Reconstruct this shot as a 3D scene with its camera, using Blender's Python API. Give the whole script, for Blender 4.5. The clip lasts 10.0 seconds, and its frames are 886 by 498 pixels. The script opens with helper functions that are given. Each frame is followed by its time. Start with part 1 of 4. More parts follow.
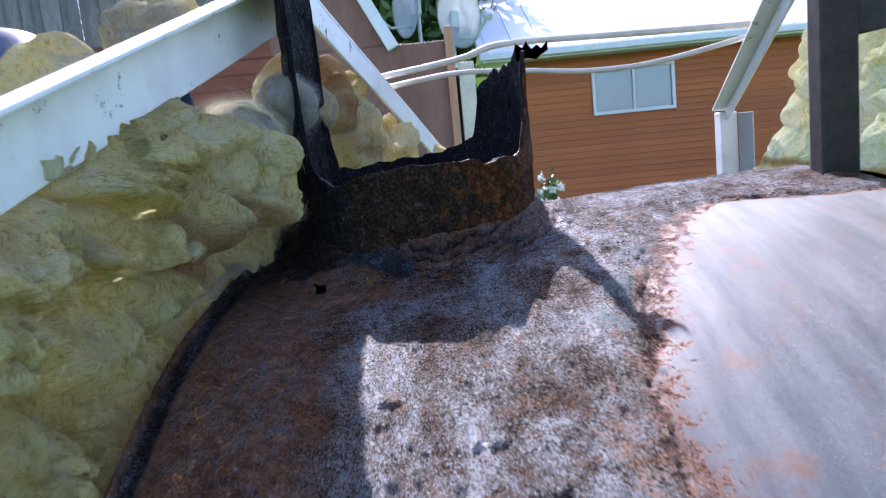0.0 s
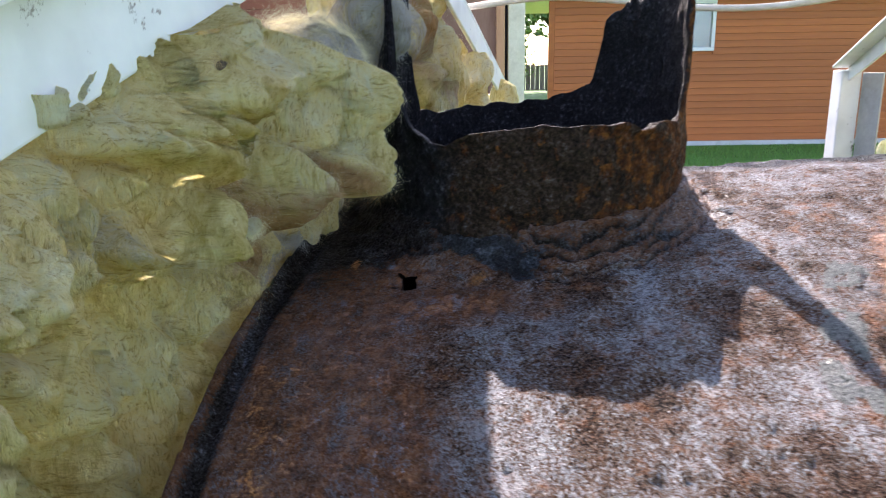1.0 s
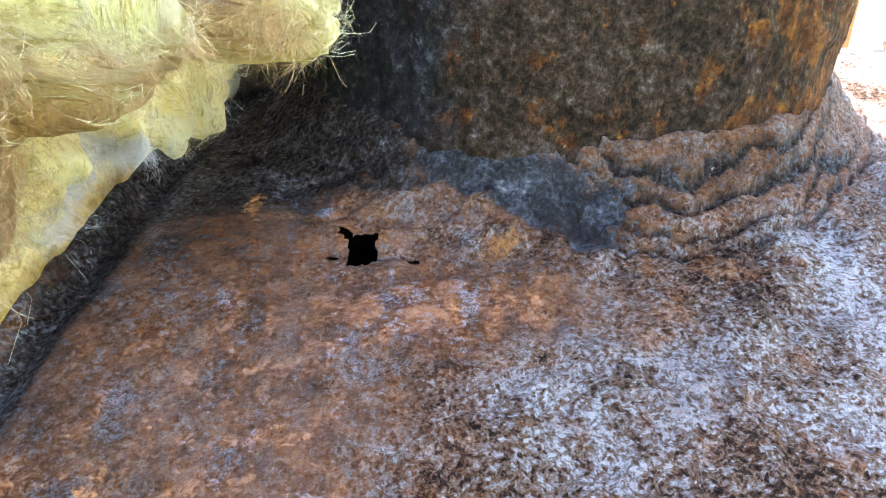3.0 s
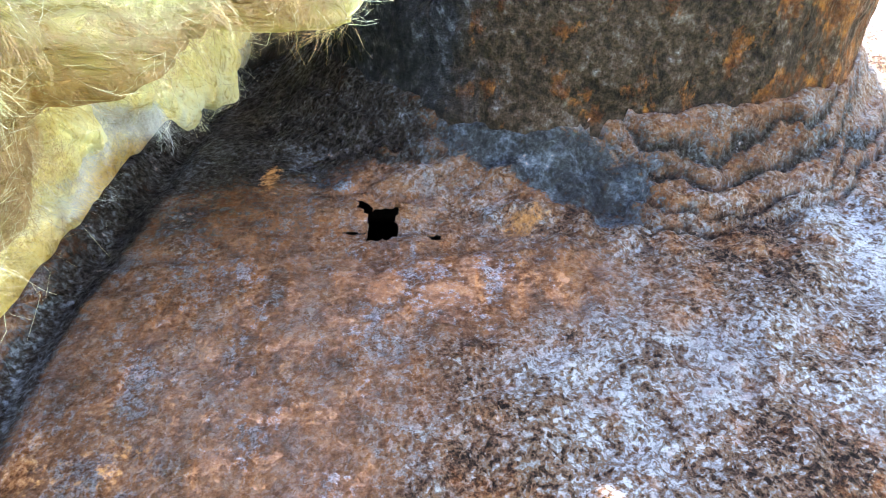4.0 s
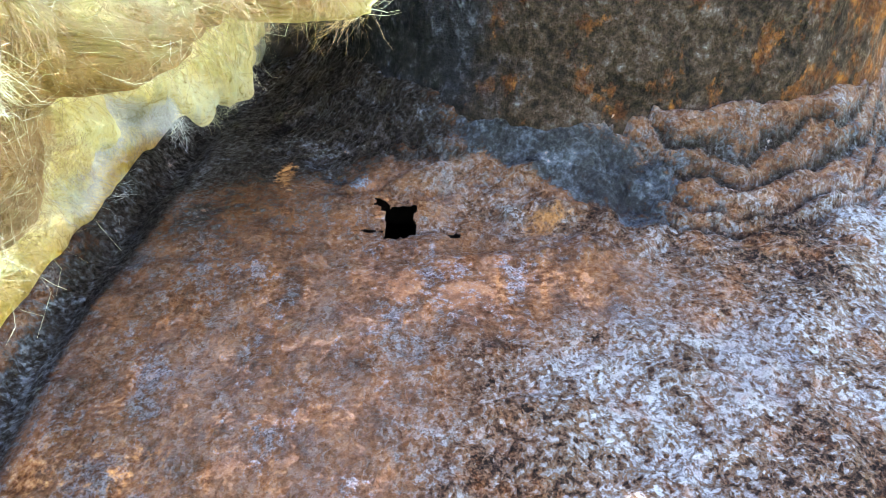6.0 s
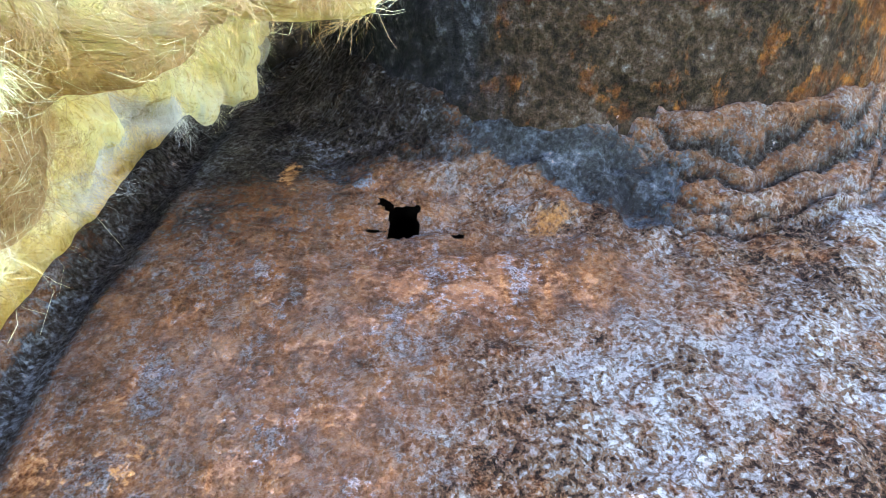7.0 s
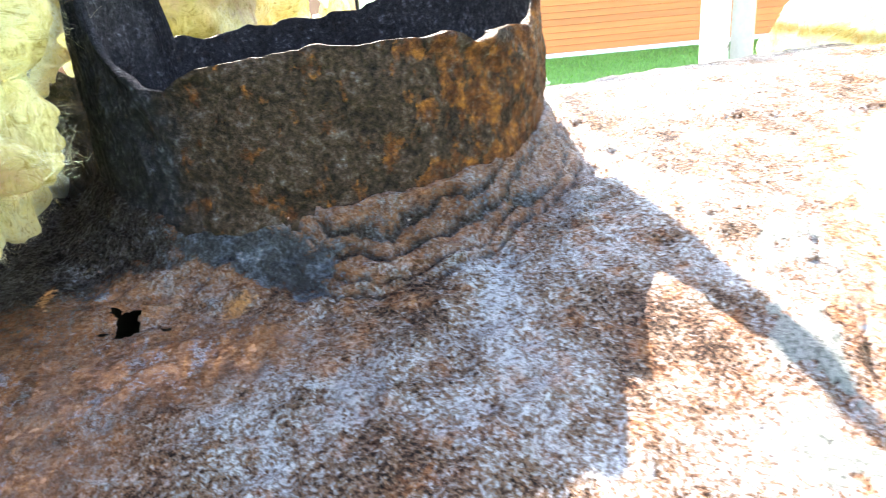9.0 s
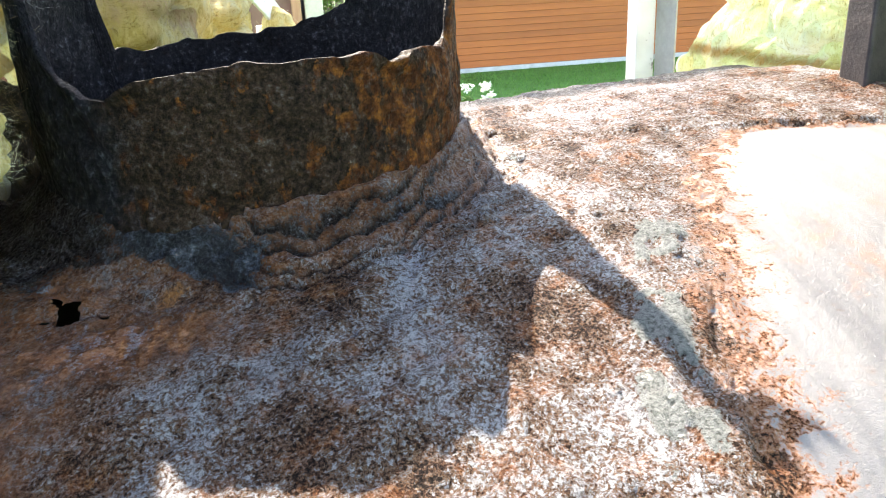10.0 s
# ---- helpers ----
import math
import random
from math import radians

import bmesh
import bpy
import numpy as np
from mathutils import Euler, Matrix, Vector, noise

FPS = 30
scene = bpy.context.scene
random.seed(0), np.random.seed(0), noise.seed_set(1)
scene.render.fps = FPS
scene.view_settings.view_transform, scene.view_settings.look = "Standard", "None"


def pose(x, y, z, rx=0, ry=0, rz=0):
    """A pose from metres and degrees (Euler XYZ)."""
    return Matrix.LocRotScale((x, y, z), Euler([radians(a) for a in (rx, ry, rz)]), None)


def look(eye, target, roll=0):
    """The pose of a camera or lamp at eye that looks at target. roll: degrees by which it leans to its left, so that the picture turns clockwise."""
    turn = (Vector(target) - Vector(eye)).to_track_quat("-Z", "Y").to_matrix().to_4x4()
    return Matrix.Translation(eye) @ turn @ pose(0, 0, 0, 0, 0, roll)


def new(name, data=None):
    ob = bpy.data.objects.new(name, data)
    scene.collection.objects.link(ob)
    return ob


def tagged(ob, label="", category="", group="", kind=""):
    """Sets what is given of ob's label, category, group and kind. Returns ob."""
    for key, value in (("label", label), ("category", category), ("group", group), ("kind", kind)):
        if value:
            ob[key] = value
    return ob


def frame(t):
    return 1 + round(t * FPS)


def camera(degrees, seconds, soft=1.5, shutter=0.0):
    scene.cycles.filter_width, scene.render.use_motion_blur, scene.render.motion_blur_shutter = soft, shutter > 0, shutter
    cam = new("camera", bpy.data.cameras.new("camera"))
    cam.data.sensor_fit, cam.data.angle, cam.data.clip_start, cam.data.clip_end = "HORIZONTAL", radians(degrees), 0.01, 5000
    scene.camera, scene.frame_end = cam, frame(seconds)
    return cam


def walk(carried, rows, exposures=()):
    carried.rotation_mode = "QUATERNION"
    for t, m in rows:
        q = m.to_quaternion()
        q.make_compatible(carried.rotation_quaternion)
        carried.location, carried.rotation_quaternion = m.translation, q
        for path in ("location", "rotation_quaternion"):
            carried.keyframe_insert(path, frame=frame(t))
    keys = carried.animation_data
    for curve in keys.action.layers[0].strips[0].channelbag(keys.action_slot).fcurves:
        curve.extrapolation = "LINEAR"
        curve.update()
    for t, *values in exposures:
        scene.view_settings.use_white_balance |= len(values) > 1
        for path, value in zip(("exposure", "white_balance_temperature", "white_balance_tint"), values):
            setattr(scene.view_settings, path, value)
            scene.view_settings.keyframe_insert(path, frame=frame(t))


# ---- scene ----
cam = camera(62.8, 10.0, 1.0, 0.4)
PATH = [
    (0, (0.003, 0.228, 1.729), (0.011, 2.207, 1.439), -5.6),
    (0.5, (-0.053, 0.368, 1.761), (0.006, 2.321, 1.336), -2.8),
    (1, (-0.101, 0.45, 1.756), (-0.12, 2.389, 1.266), -0.9),
    (1.5, (-0.138, 0.538, 1.746), (0.028, 2.45, 1.183), 1.4),
    (2, (-0.134, 0.66, 1.726), (0.077, 2.542, 1.081), 2.0),
    (2.5, (-0.131, 0.735, 1.699), (0.062, 2.599, 1.0), 2.4),
    (3.8, (-0.135, 0.761, 1.693), (0.057, 2.573, 0.868), 2.6),
    (4, (-0.139, 0.761, 1.693), (0.05, 2.572, 0.866), 2.8),
    (4.5, (-0.14, 0.762, 1.691), (0.033, 2.578, 0.871), 3.3),
    (5, (-0.144, 0.762, 1.688), (0.029, 2.579, 0.87), 3.3),
    (5.5, (-0.142, 0.766, 1.688), (0.024, 2.583, 0.869), 2.8),
    (7, (-0.142, 0.768, 1.687), (0.011, 2.588, 0.872), 3.0),
    (7.5, (-0.128, 0.764, 1.693), (0.02, 2.585, 0.88), 1.9),
    (8, (-0.097, 0.741, 1.711), (0.066, 2.573, 0.925), 0.5),
    (8.5, (-0.056, 0.699, 1.734), (0.145, 2.55, 1.005), -3.6),
    (9, (-0.022, 0.673, 1.732), (0.252, 2.531, 1.042), -4.5),
    (9.5, (-0.01, 0.63, 1.737), (0.345, 2.476, 1.053), -2.8),
    (10, (-0.01, 0.622, 1.74), (0.401, 2.46, 1.067), -3.0),
]
EXPOSURES = [(0, 1.4, 5650, 25), (0.5, 1.6, 5900, 24), (1, 1.9, 6700, 23), (1.5, 2.55, 7200, 22), (2, 3.35, 7700, 22), (2.5, 3.85, 7650, 22), (4, 4.45, 7350, 17), (7.2, 4.45, 7350, 17), (8, 4.45, 7350, 15), (8.6, 4.4, 7350, 13), (9.2, 3.75, 7500, 13), (10, 2.8, 7500, 12)]
walk(cam, [(t, look(eye, target, roll)) for t, eye, target, roll in PATH], EXPOSURES)

# ---- world, sun ----
SUN_AZ, SUN_EL = 0.145, 41.0      # sun stands behind the boiler: sideways drift per metre, elevation
world = bpy.data.worlds.new("world")
scene.world = world
world.use_nodes = True
wn = world.node_tree.nodes
sky = wn.new("ShaderNodeTexSky")
sky.sky_type = "NISHITA"
sky.sun_disc = False
sky.sun_elevation = radians(SUN_EL)
sky.sun_rotation = -math.atan(SUN_AZ)
world.node_tree.links.new(sky.outputs[0], wn["Background"].inputs[0])
wn["Background"].inputs[1].default_value = 0.15
sun_data = bpy.data.lights.new("sun", "SUN")
sun_data.energy, sun_data.angle, sun_data.color = 4.5, radians(0.7), (1.0, 0.95, 0.87)
sun = new("sun", sun_data)
sun.matrix_world = look((-SUN_AZ * 10, 12, 10), Vector((-SUN_AZ * 10, 12, 10)) + Vector((SUN_AZ, -1, -math.tan(radians(SUN_EL)) * math.hypot(1, SUN_AZ))))


# ---- node helpers ----
class Mat:
    """A small builder for node materials."""

    def __init__(self, name):
        self.m = bpy.data.materials.new(name)
        self.m.use_nodes = True
        self.t = self.m.node_tree
        self.b = self.t.nodes["Principled BSDF"]
        self.pos = self.t.nodes.new("ShaderNodeTexCoord").outputs["Object"]

    def put(self, socket, value):
        if isinstance(value, bpy.types.NodeSocket):
            self.t.links.new(value, socket)
        elif isinstance(value, tuple) and len(value) == 3 and socket.type == "RGBA":
            socket.default_value = (*value, 1)
        else:
            socket.default_value = value

    def set(self, **kw):
        for k, v in kw.items():
            self.put(self.b.inputs[k.replace("_", " ")], v)
        return self

    def scaled(self, sx, sy, sz, vec=None):
        n = self.t.nodes.new("ShaderNodeMapping")
        self.put(n.inputs[0], vec or self.pos)
        n.inputs["Scale"].default_value = (sx, sy, sz)
        return n.outputs[0]

    def noise(self, scale, detail=4, rough=0.6, vec=None, distort=0.0):
        n = self.t.nodes.new("ShaderNodeTexNoise")
        self.put(n.inputs["Vector"], vec or self.pos)
        n.inputs["Scale"].default_value, n.inputs["Detail"].default_value = scale, detail
        n.inputs["Roughness"].default_value, n.inputs["Distortion"].default_value = rough, distort
        return n.outputs[0]

    def voronoi(self, scale, vec=None, feature="F1", out=0):
        n = self.t.nodes.new("ShaderNodeTexVoronoi")
        n.feature = feature
        self.put(n.inputs["Vector"], vec or self.pos)
        n.inputs["Scale"].default_value = scale
        return n.outputs[out]

    def attr(self, name, out="Fac"):
        n = self.t.nodes.new("ShaderNodeAttribute")
        n.attribute_name = name
        return n.outputs[out]

    def ramp(self, fac, *stops):
        n = self.t.nodes.new("ShaderNodeValToRGB")
        self.put(n.inputs[0], fac)
        e = n.color_ramp.elements
        while len(e) < len(stops):
            e.new(0.5)
        for el, (p, c) in zip(e, stops):
            el.position = p
            el.color = (*c, 1) if isinstance(c, tuple) else (c, c, c, 1)
        return n.outputs[0]

    def mix(self, fac, a, b, mode="MIX"):
        n = self.t.nodes.new("ShaderNodeMix")
        n.data_type, n.blend_type = "RGBA", mode
        self.put(n.inputs[0], fac)
        self.put(n.inputs[6], a)
        self.put(n.inputs[7], b)
        return n.outputs[2]

    def math(self, op, a, b=0.0, c=0.0, clamp=False):
        n = self.t.nodes.new("ShaderNodeMath")
        n.operation, n.use_clamp = op, clamp
        for s, v in zip(n.inputs, (a, b, c)):
            self.put(s, v)
        return n.outputs[0]

    def bump(self, height, strength=0.5, distance=0.002, normal=None):
        n = self.t.nodes.new("ShaderNodeBump")
        self.put(n.inputs["Height"], height)
        n.inputs["Strength"].default_value, n.inputs["Distance"].default_value = strength, distance
        if normal:
            self.put(n.inputs["Normal"], normal)
        self.put(self.b.inputs["Normal"], n.outputs[0])
        return n.outputs[0]

    def random(self):
        return self.t.nodes.new("ShaderNodeObjectInfo").outputs["Random"]


# ---- materials ----
def rust_scale(name, zoned):
    """Scaling rust. With zones: bare (painted steel), smooth (brown film), soot (black and blue), ochre (orange)."""
    k = Mat(name)
    big, mid = k.noise(14, 5, 0.6), k.noise(75, 7, 0.7, distort=0.5)
    fine, grit = k.noise(430, 5, 0.7), k.noise(1400, 3, 0.7)
    warped = k.t.nodes.new("ShaderNodeVectorMath")
    warped.operation = "MULTIPLY_ADD"
    k.put(warped.inputs[0], k.t.nodes.new("ShaderNodeTexNoise").outputs["Color"])
    warped.inputs[0].links[0].from_node.inputs["Scale"].default_value = 160
    warped.inputs[1].default_value = (0.009, 0.009, 0.009)
    k.put(warped.inputs[2], k.pos)
    k.put(warped.inputs[0].links[0].from_node.inputs["Vector"], k.pos)
    flake = k.voronoi(760, warped.outputs[0], out=1)
    crack = k.voronoi(760, warped.outputs[0], "DISTANCE_TO_EDGE")
    speck = k.math("ADD", k.math("MULTIPLY", fine, 0.60), k.math("MULTIPLY", mid, 0.24))
    speck = k.math("ADD", speck, k.math("MULTIPLY", flake, 0.16))
    drift = k.noise(34, 4, 0.6, k.scaled(1, 0.22, 1), 0.5)
    broad = k.math("ADD", k.math("MULTIPLY", k.math("SUBTRACT", big, 0.5), 0.34), k.math("MULTIPLY", k.math("SUBTRACT", drift, 0.5), 0.28))
    speck = k.math("ADD", speck, broad)
    # The two lightest stops put bluish sky glints into the flecks' colour.
    scale_col = k.ramp(speck, (0.37, (0.014, 0.009, 0.009)), (0.43, (0.080, 0.045, 0.032)), (0.475, (0.205, 0.115, 0.068)),
                       (0.51, (0.150, 0.126, 0.118)), (0.55, (0.285, 0.290, 0.315)), (0.62, (0.540, 0.555, 0.600)))
    warm = k.ramp(k.noise(48, 7, 0.75), (0.52, 0.0), (0.64, 0.7))
    rust_col = k.ramp(fine, (0.38, (0.100, 0.032, 0.013)), (0.52, (0.328, 0.121, 0.042)), (0.64, (0.510, 0.260, 0.116)))
    col = k.mix(warm, scale_col, rust_col)
    col = k.mix(k.ramp(big, (0.52, 0.0), (0.68, 0.35)), col, k.ramp(mid, (0.35, (0.035, 0.02, 0.022)), (0.65, (0.12, 0.055, 0.04))))
    rough = k.ramp(k.math("ADD", k.math("MULTIPLY", fine, 0.6), k.math("MULTIPLY", grit, 0.4)), (0.42, 0.6), (0.58, 0.2))
    height = k.math("ADD", k.math("MULTIPLY", mid, 0.8), k.math("MULTIPLY", fine, 0.75))
    height = k.math("ADD", height, k.math("MULTIPLY", grit, 0.14))
    height = k.math("ADD", height, k.math("MULTIPLY", k.ramp(crack, (0.0, 0.0), (0.12, 1.0)), 0.07))
    height = k.math("ADD", height, k.math("MULTIPLY", flake, 0.22))
    metal = 0.0
    if zoned:
        smooth, soot_dark, bare, ochre = k.attr("smooth"), k.attr("soot_dark"), k.attr("bare"), k.attr("ochre")
        jag = k.math("MULTIPLY", k.math("SUBTRACT", mid, 0.5), 1.6)
        jag2 = k.math("ADD", jag, k.math("MULTIPLY", k.math("SUBTRACT", fine, 0.5), 1.2))
        edge = lambda z, lo, hi: k.ramp(k.math("ADD", z, jag2), (lo, 0.0), (hi, 1.0))
        film = k.ramp(k.noise(95, 7, 0.72), (0.32, (0.055, 0.027, 0.017)), (0.46, (0.165, 0.070, 0.038)), (0.56, (0.275, 0.122, 0.062)), (0.70, (0.40, 0.19, 0.10)))
        streaks = k.noise(130, 6, 0.7, k.scaled(1, 0.14, 1), 0.4)
        film = k.mix(k.ramp(streaks, (0.50, 0.0), (0.60, 0.85)), film, k.ramp(fine, (0.36, (0.19, 0.062, 0.022)), (0.62, (0.42, 0.17, 0.06))))
        flecks = k.math("ADD", k.math("MULTIPLY", k.noise(60, 6, 0.75, k.scaled(1, 0.4, 1)), 0.6), k.math("MULTIPLY", fine, 0.4))
        film = k.mix(k.ramp(flecks, (0.525, 0.0), (0.57, 0.7)), film, k.ramp(grit, (0.38, (0.05, 0.045, 0.052)), (0.6, (0.27, 0.27, 0.31))))
        film = k.mix(0.45, film, k.ramp(grit, (0.34, 0.4), (0.5, 0.95), (0.64, 1.0)), "MULTIPLY")
        fs = k.math("MULTIPLY", edge(smooth, 0.1, 0.95), 0.95)
        col = k.mix(0.85, col, k.ramp(grit, (0.34, 0.35), (0.5, 0.95), (0.64, 1.0)), "MULTIPLY")
        col = k.mix(fs, col, film)
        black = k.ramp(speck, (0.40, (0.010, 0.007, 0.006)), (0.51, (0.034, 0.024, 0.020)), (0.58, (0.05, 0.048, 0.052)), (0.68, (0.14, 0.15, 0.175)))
        so = edge(soot_dark, 0.35, 0.75)
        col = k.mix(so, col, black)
        sl = edge(k.attr("slate"), 0.42, 0.62)
        col = k.mix(sl, col, k.ramp(k.math("ADD", k.math("MULTIPLY", fine, 0.5), k.math("MULTIPLY", mid, 0.5)), (0.38, (0.014, 0.012, 0.013)), (0.50, (0.040, 0.040, 0.044)), (0.58, (0.095, 0.110, 0.138)), (0.65, (0.21, 0.23, 0.27))))
        oc = edge(ochre, 0.5, 0.8)
        col = k.mix(oc, col, k.ramp(fine, (0.35, (0.2, 0.08, 0.03)), (0.6, (0.45, 0.19, 0.06)), (0.7, (0.55, 0.3, 0.12))))
        steel = k.ramp(k.noise(40, 5, 0.6, k.scaled(1.0, 0.12, 0.3)), (0.3, (0.130, 0.130, 0.134)), (0.5, (0.180, 0.178, 0.178)), (0.75, (0.235, 0.230, 0.225)))
        steel = k.mix(k.ramp(k.noise(20, 6, 0.75), (0.55, 0.0), (0.70, 0.6)), steel, (0.27, 0.14, 0.085))
        steel = k.mix(k.ramp(k.noise(220, 2, 0.5), (0.68, 0.0), (0.72, 0.3)), steel, (0.12, 0.08, 0.06))
        be = k.ramp(k.math("ADD", bare, k.math("MULTIPLY", jag2, 0.9)), (0.42, 0.0), (0.52, 1.0))
        halo = k.ramp(k.math("ADD", bare, k.math("MULTIPLY", jag2, 0.9)), (0.30, 0.0), (0.42, 0.6), (0.52, 0.65), (0.66, 0.0))
        col = k.mix(be, col, steel)
        col = k.mix(halo, col, k.ramp(fine, (0.35, (0.16, 0.06, 0.028)), (0.6, (0.36, 0.15, 0.07)), (0.7, (0.5, 0.3, 0.2))))
        col = k.mix(edge(k.attr("chip"), 0.45, 0.6), col, k.ramp(fine, (0.38, (0.09, 0.098, 0.095)), (0.6, (0.25, 0.27, 0.265))))
        rough = k.mix(fs, rough, k.ramp(fine, (0.35, 0.72), (0.65, 0.42)))
        rough = k.mix(be, rough, k.ramp(mid, (0.3, 0.56), (0.7, 0.46)))
        flat = k.math("SUBTRACT", 1.0, k.math("MULTIPLY", be, 0.93))
        flat = k.math("MULTIPLY", flat, k.math("SUBTRACT", 1.0, k.math("MULTIPLY", fs, 0.86)))
        height = k.math("MULTIPLY", height, flat)
        metal = k.math("MULTIPLY", be, 0.6)
    shine = k.ramp(speck, (0.44, 0.04), (0.54, 0.25), (0.62, 0.8))
    if zoned:
        shine = k.mix(fs, shine, k.ramp(fine, (0.46, 0.04), (0.62, 0.16)))
        shine = k.mix(be, shine, (0.2, 0.2, 0.2))
    k.set(Base_Color=col, Roughness=rough, Metallic=metal, Specular_IOR_Level=shine, IOR=1.55)
    k.bump(height, 1.0, 0.011)
    return k.m


def stub_rust():
    k = Mat("flue_rust")
    stretch = k.scaled(1, 1, 0.75)
    mid, fine, grit = k.noise(60, 6, 0.65, stretch, 0.6), k.noise(260, 6, 0.7), k.noise(1100, 3, 0.7)
    speck = k.math("ADD", k.math("MULTIPLY", fine, 0.68), k.math("MULTIPLY", mid, 0.32))
    col = k.ramp(speck, (0.36, (0.006, 0.0045, 0.004)), (0.46, (0.022, 0.015, 0.011)), (0.54, (0.050, 0.030, 0.020)), (0.63, (0.078, 0.060, 0.052)), (0.72, (0.22, 0.225, 0.25)))
    side = k.attr("rusty")
    om = k.ramp(k.math("ADD", k.noise(75, 5, 0.7, stretch), k.math("MULTIPLY", side, 0.13)), (0.57, 0.0), (0.64, 0.85))
    col = k.mix(om, col, k.ramp(k.noise(120, 5, 0.7), (0.40, (0.04, 0.013, 0.006)), (0.53, (0.12, 0.042, 0.014)), (0.66, (0.30, 0.115, 0.024))))
    so = k.ramp(k.math("ADD", k.attr("soot_dark"), k.math("MULTIPLY", k.math("SUBTRACT", mid, 0.5), 1.2)), (0.35, 0.0), (0.75, 0.95))
    col = k.mix(so, col, k.ramp(speck, (0.4, (0.008, 0.008, 0.009)), (0.56, (0.022, 0.021, 0.025)), (0.68, (0.075, 0.085, 0.11))))
    col = k.mix(0.85, col, k.ramp(grit, (0.34, 0.35), (0.5, 0.95), (0.64, 1.0)), "MULTIPLY")
    k.set(Base_Color=col, Roughness=k.ramp(fine, (0.35, 0.6), (0.68, 0.28)), Specular_IOR_Level=k.ramp(speck, (0.54, 0.04), (0.62, 0.2), (0.70, 0.8)))
    k.bump(k.math("ADD", k.math("ADD", mid, k.math("MULTIPLY", fine, 0.6)), k.math("MULTIPLY", grit, 0.15)), 1.0, 0.006)
    return k.m


def wool(name="glass_wool", lo=(0.66, 0.50, 0.15), mid=(0.96, 0.84, 0.43), hi=(0.98, 0.94, 0.70), through_light=0.36):
    k = Mat(name)
    fibre = k.noise(55, 6, 0.75, k.scaled(1, 1, 0.45), 1.2)
    big = k.noise(9, 4, 0.6)
    col = k.ramp(k.math("ADD", k.math("MULTIPLY", fibre, 0.45), k.math("MULTIPLY", big, 0.55)), (0.38, lo), (0.49, mid), (0.60, hi))
    grey, brown = k.attr("grey"), k.attr("brown")
    j = k.math("MULTIPLY", k.math("SUBTRACT", fibre, 0.5), 1.3)
    col = k.mix(k.ramp(k.math("ADD", brown, j), (0.3, 0.0), (0.8, 0.9)), col, k.ramp(fibre, (0.35, (0.26, 0.11, 0.04)), (0.65, (0.62, 0.34, 0.14))))
    col = k.mix(k.ramp(k.math("ADD", grey, j), (0.3, 0.0), (0.8, 0.92)), col, k.ramp(fibre, (0.35, (0.26, 0.24, 0.235)), (0.65, (0.58, 0.56, 0.55))))
    hair = k.noise(160, 5, 0.75, k.scaled(1.0, 0.8, 0.22), 2.5)
    hair2 = k.noise(150, 5, 0.75, k.scaled(0.25, 0.9, 0.9), 2.5)
    hair = k.mix(k.ramp(k.noise(22, 2), (0.42, 0.0), (0.58, 1.0)), hair, hair2)
    col = k.mix(1.0, col, k.ramp(hair, (0.36, (0.62, 0.52, 0.32)), (0.47, (0.95, 0.93, 0.86)), (0.60, (1.0, 1.0, 1.0))), "MULTIPLY")
    k.set(Base_Color=col, Roughness=0.95, Specular_IOR_Level=0.1, Sheen_Weight=0.08)
    thin = k.t.nodes.new("ShaderNodeBsdfTranslucent")
    k.put(thin.inputs["Color"], col)
    both = k.t.nodes.new("ShaderNodeMixShader")
    both.inputs[0].default_value = through_light
    k.t.links.new(k.b.outputs[0], both.inputs[1])
    k.t.links.new(thin.outputs[0], both.inputs[2])
    k.t.links.new(both.outputs[0], k.t.nodes["Material Output"].inputs["Surface"])
    rough_n = k.bump(k.math("ADD", k.math("MULTIPLY", fibre, 0.8), hair), 1.0, 0.011)
    k.put(thin.inputs["Normal"], rough_n)
    return k.m


def simple(name, a, b, scale=20, rough=0.6, metal=0.0, bump=0.002, stretch=(1, 1, 1), vary=0.0, spec=0.35):
    k = Mat(name)
    v = k.scaled(*stretch)
    n, f = k.noise(scale, 6, 0.65, v), k.noise(scale * 9, 4, 0.7, v)
    col = k.ramp(k.math("ADD", k.math("MULTIPLY", n, 0.65), k.math("MULTIPLY", f, 0.35)), (0.34, a), (0.66, b))
    if vary:
        col = k.mix(1.0, col, k.ramp(k.random(), (0.0, 1.0 - vary), (1.0, 1.0)), "MULTIPLY")
    k.set(Base_Color=col, Roughness=rough, Metallic=metal, Specular_IOR_Level=spec)
    if bump:
        k.bump(k.math("ADD", n, k.math("MULTIPLY", f, 0.5)), 0.6, bump)
    return k.m


def white_paint():
    k = Mat("white_paint")
    n = k.noise(30, 6, 0.7)
    col = k.ramp(k.noise(12, 5, 0.6), (0.3, (0.72, 0.72, 0.71)), (0.65, (0.84, 0.84, 0.83)))
    col = k.mix(k.ramp(k.math("ADD", n, k.math("MULTIPLY", k.noise(190, 4, 0.7), 0.35)), (0.80, 0.0), (0.86, 0.9)), col, (0.14, 0.10, 0.08))
    col = k.mix(k.ramp(k.noise(7, 3), (0.55, 0.0), (0.75, 0.4)), col, (0.42, 0.40, 0.38))
    k.set(Base_Color=col, Roughness=k.ramp(n, (0.3, 0.3), (0.7, 0.5)))
    k.bump(n, 0.3, 0.001)
    return k.m


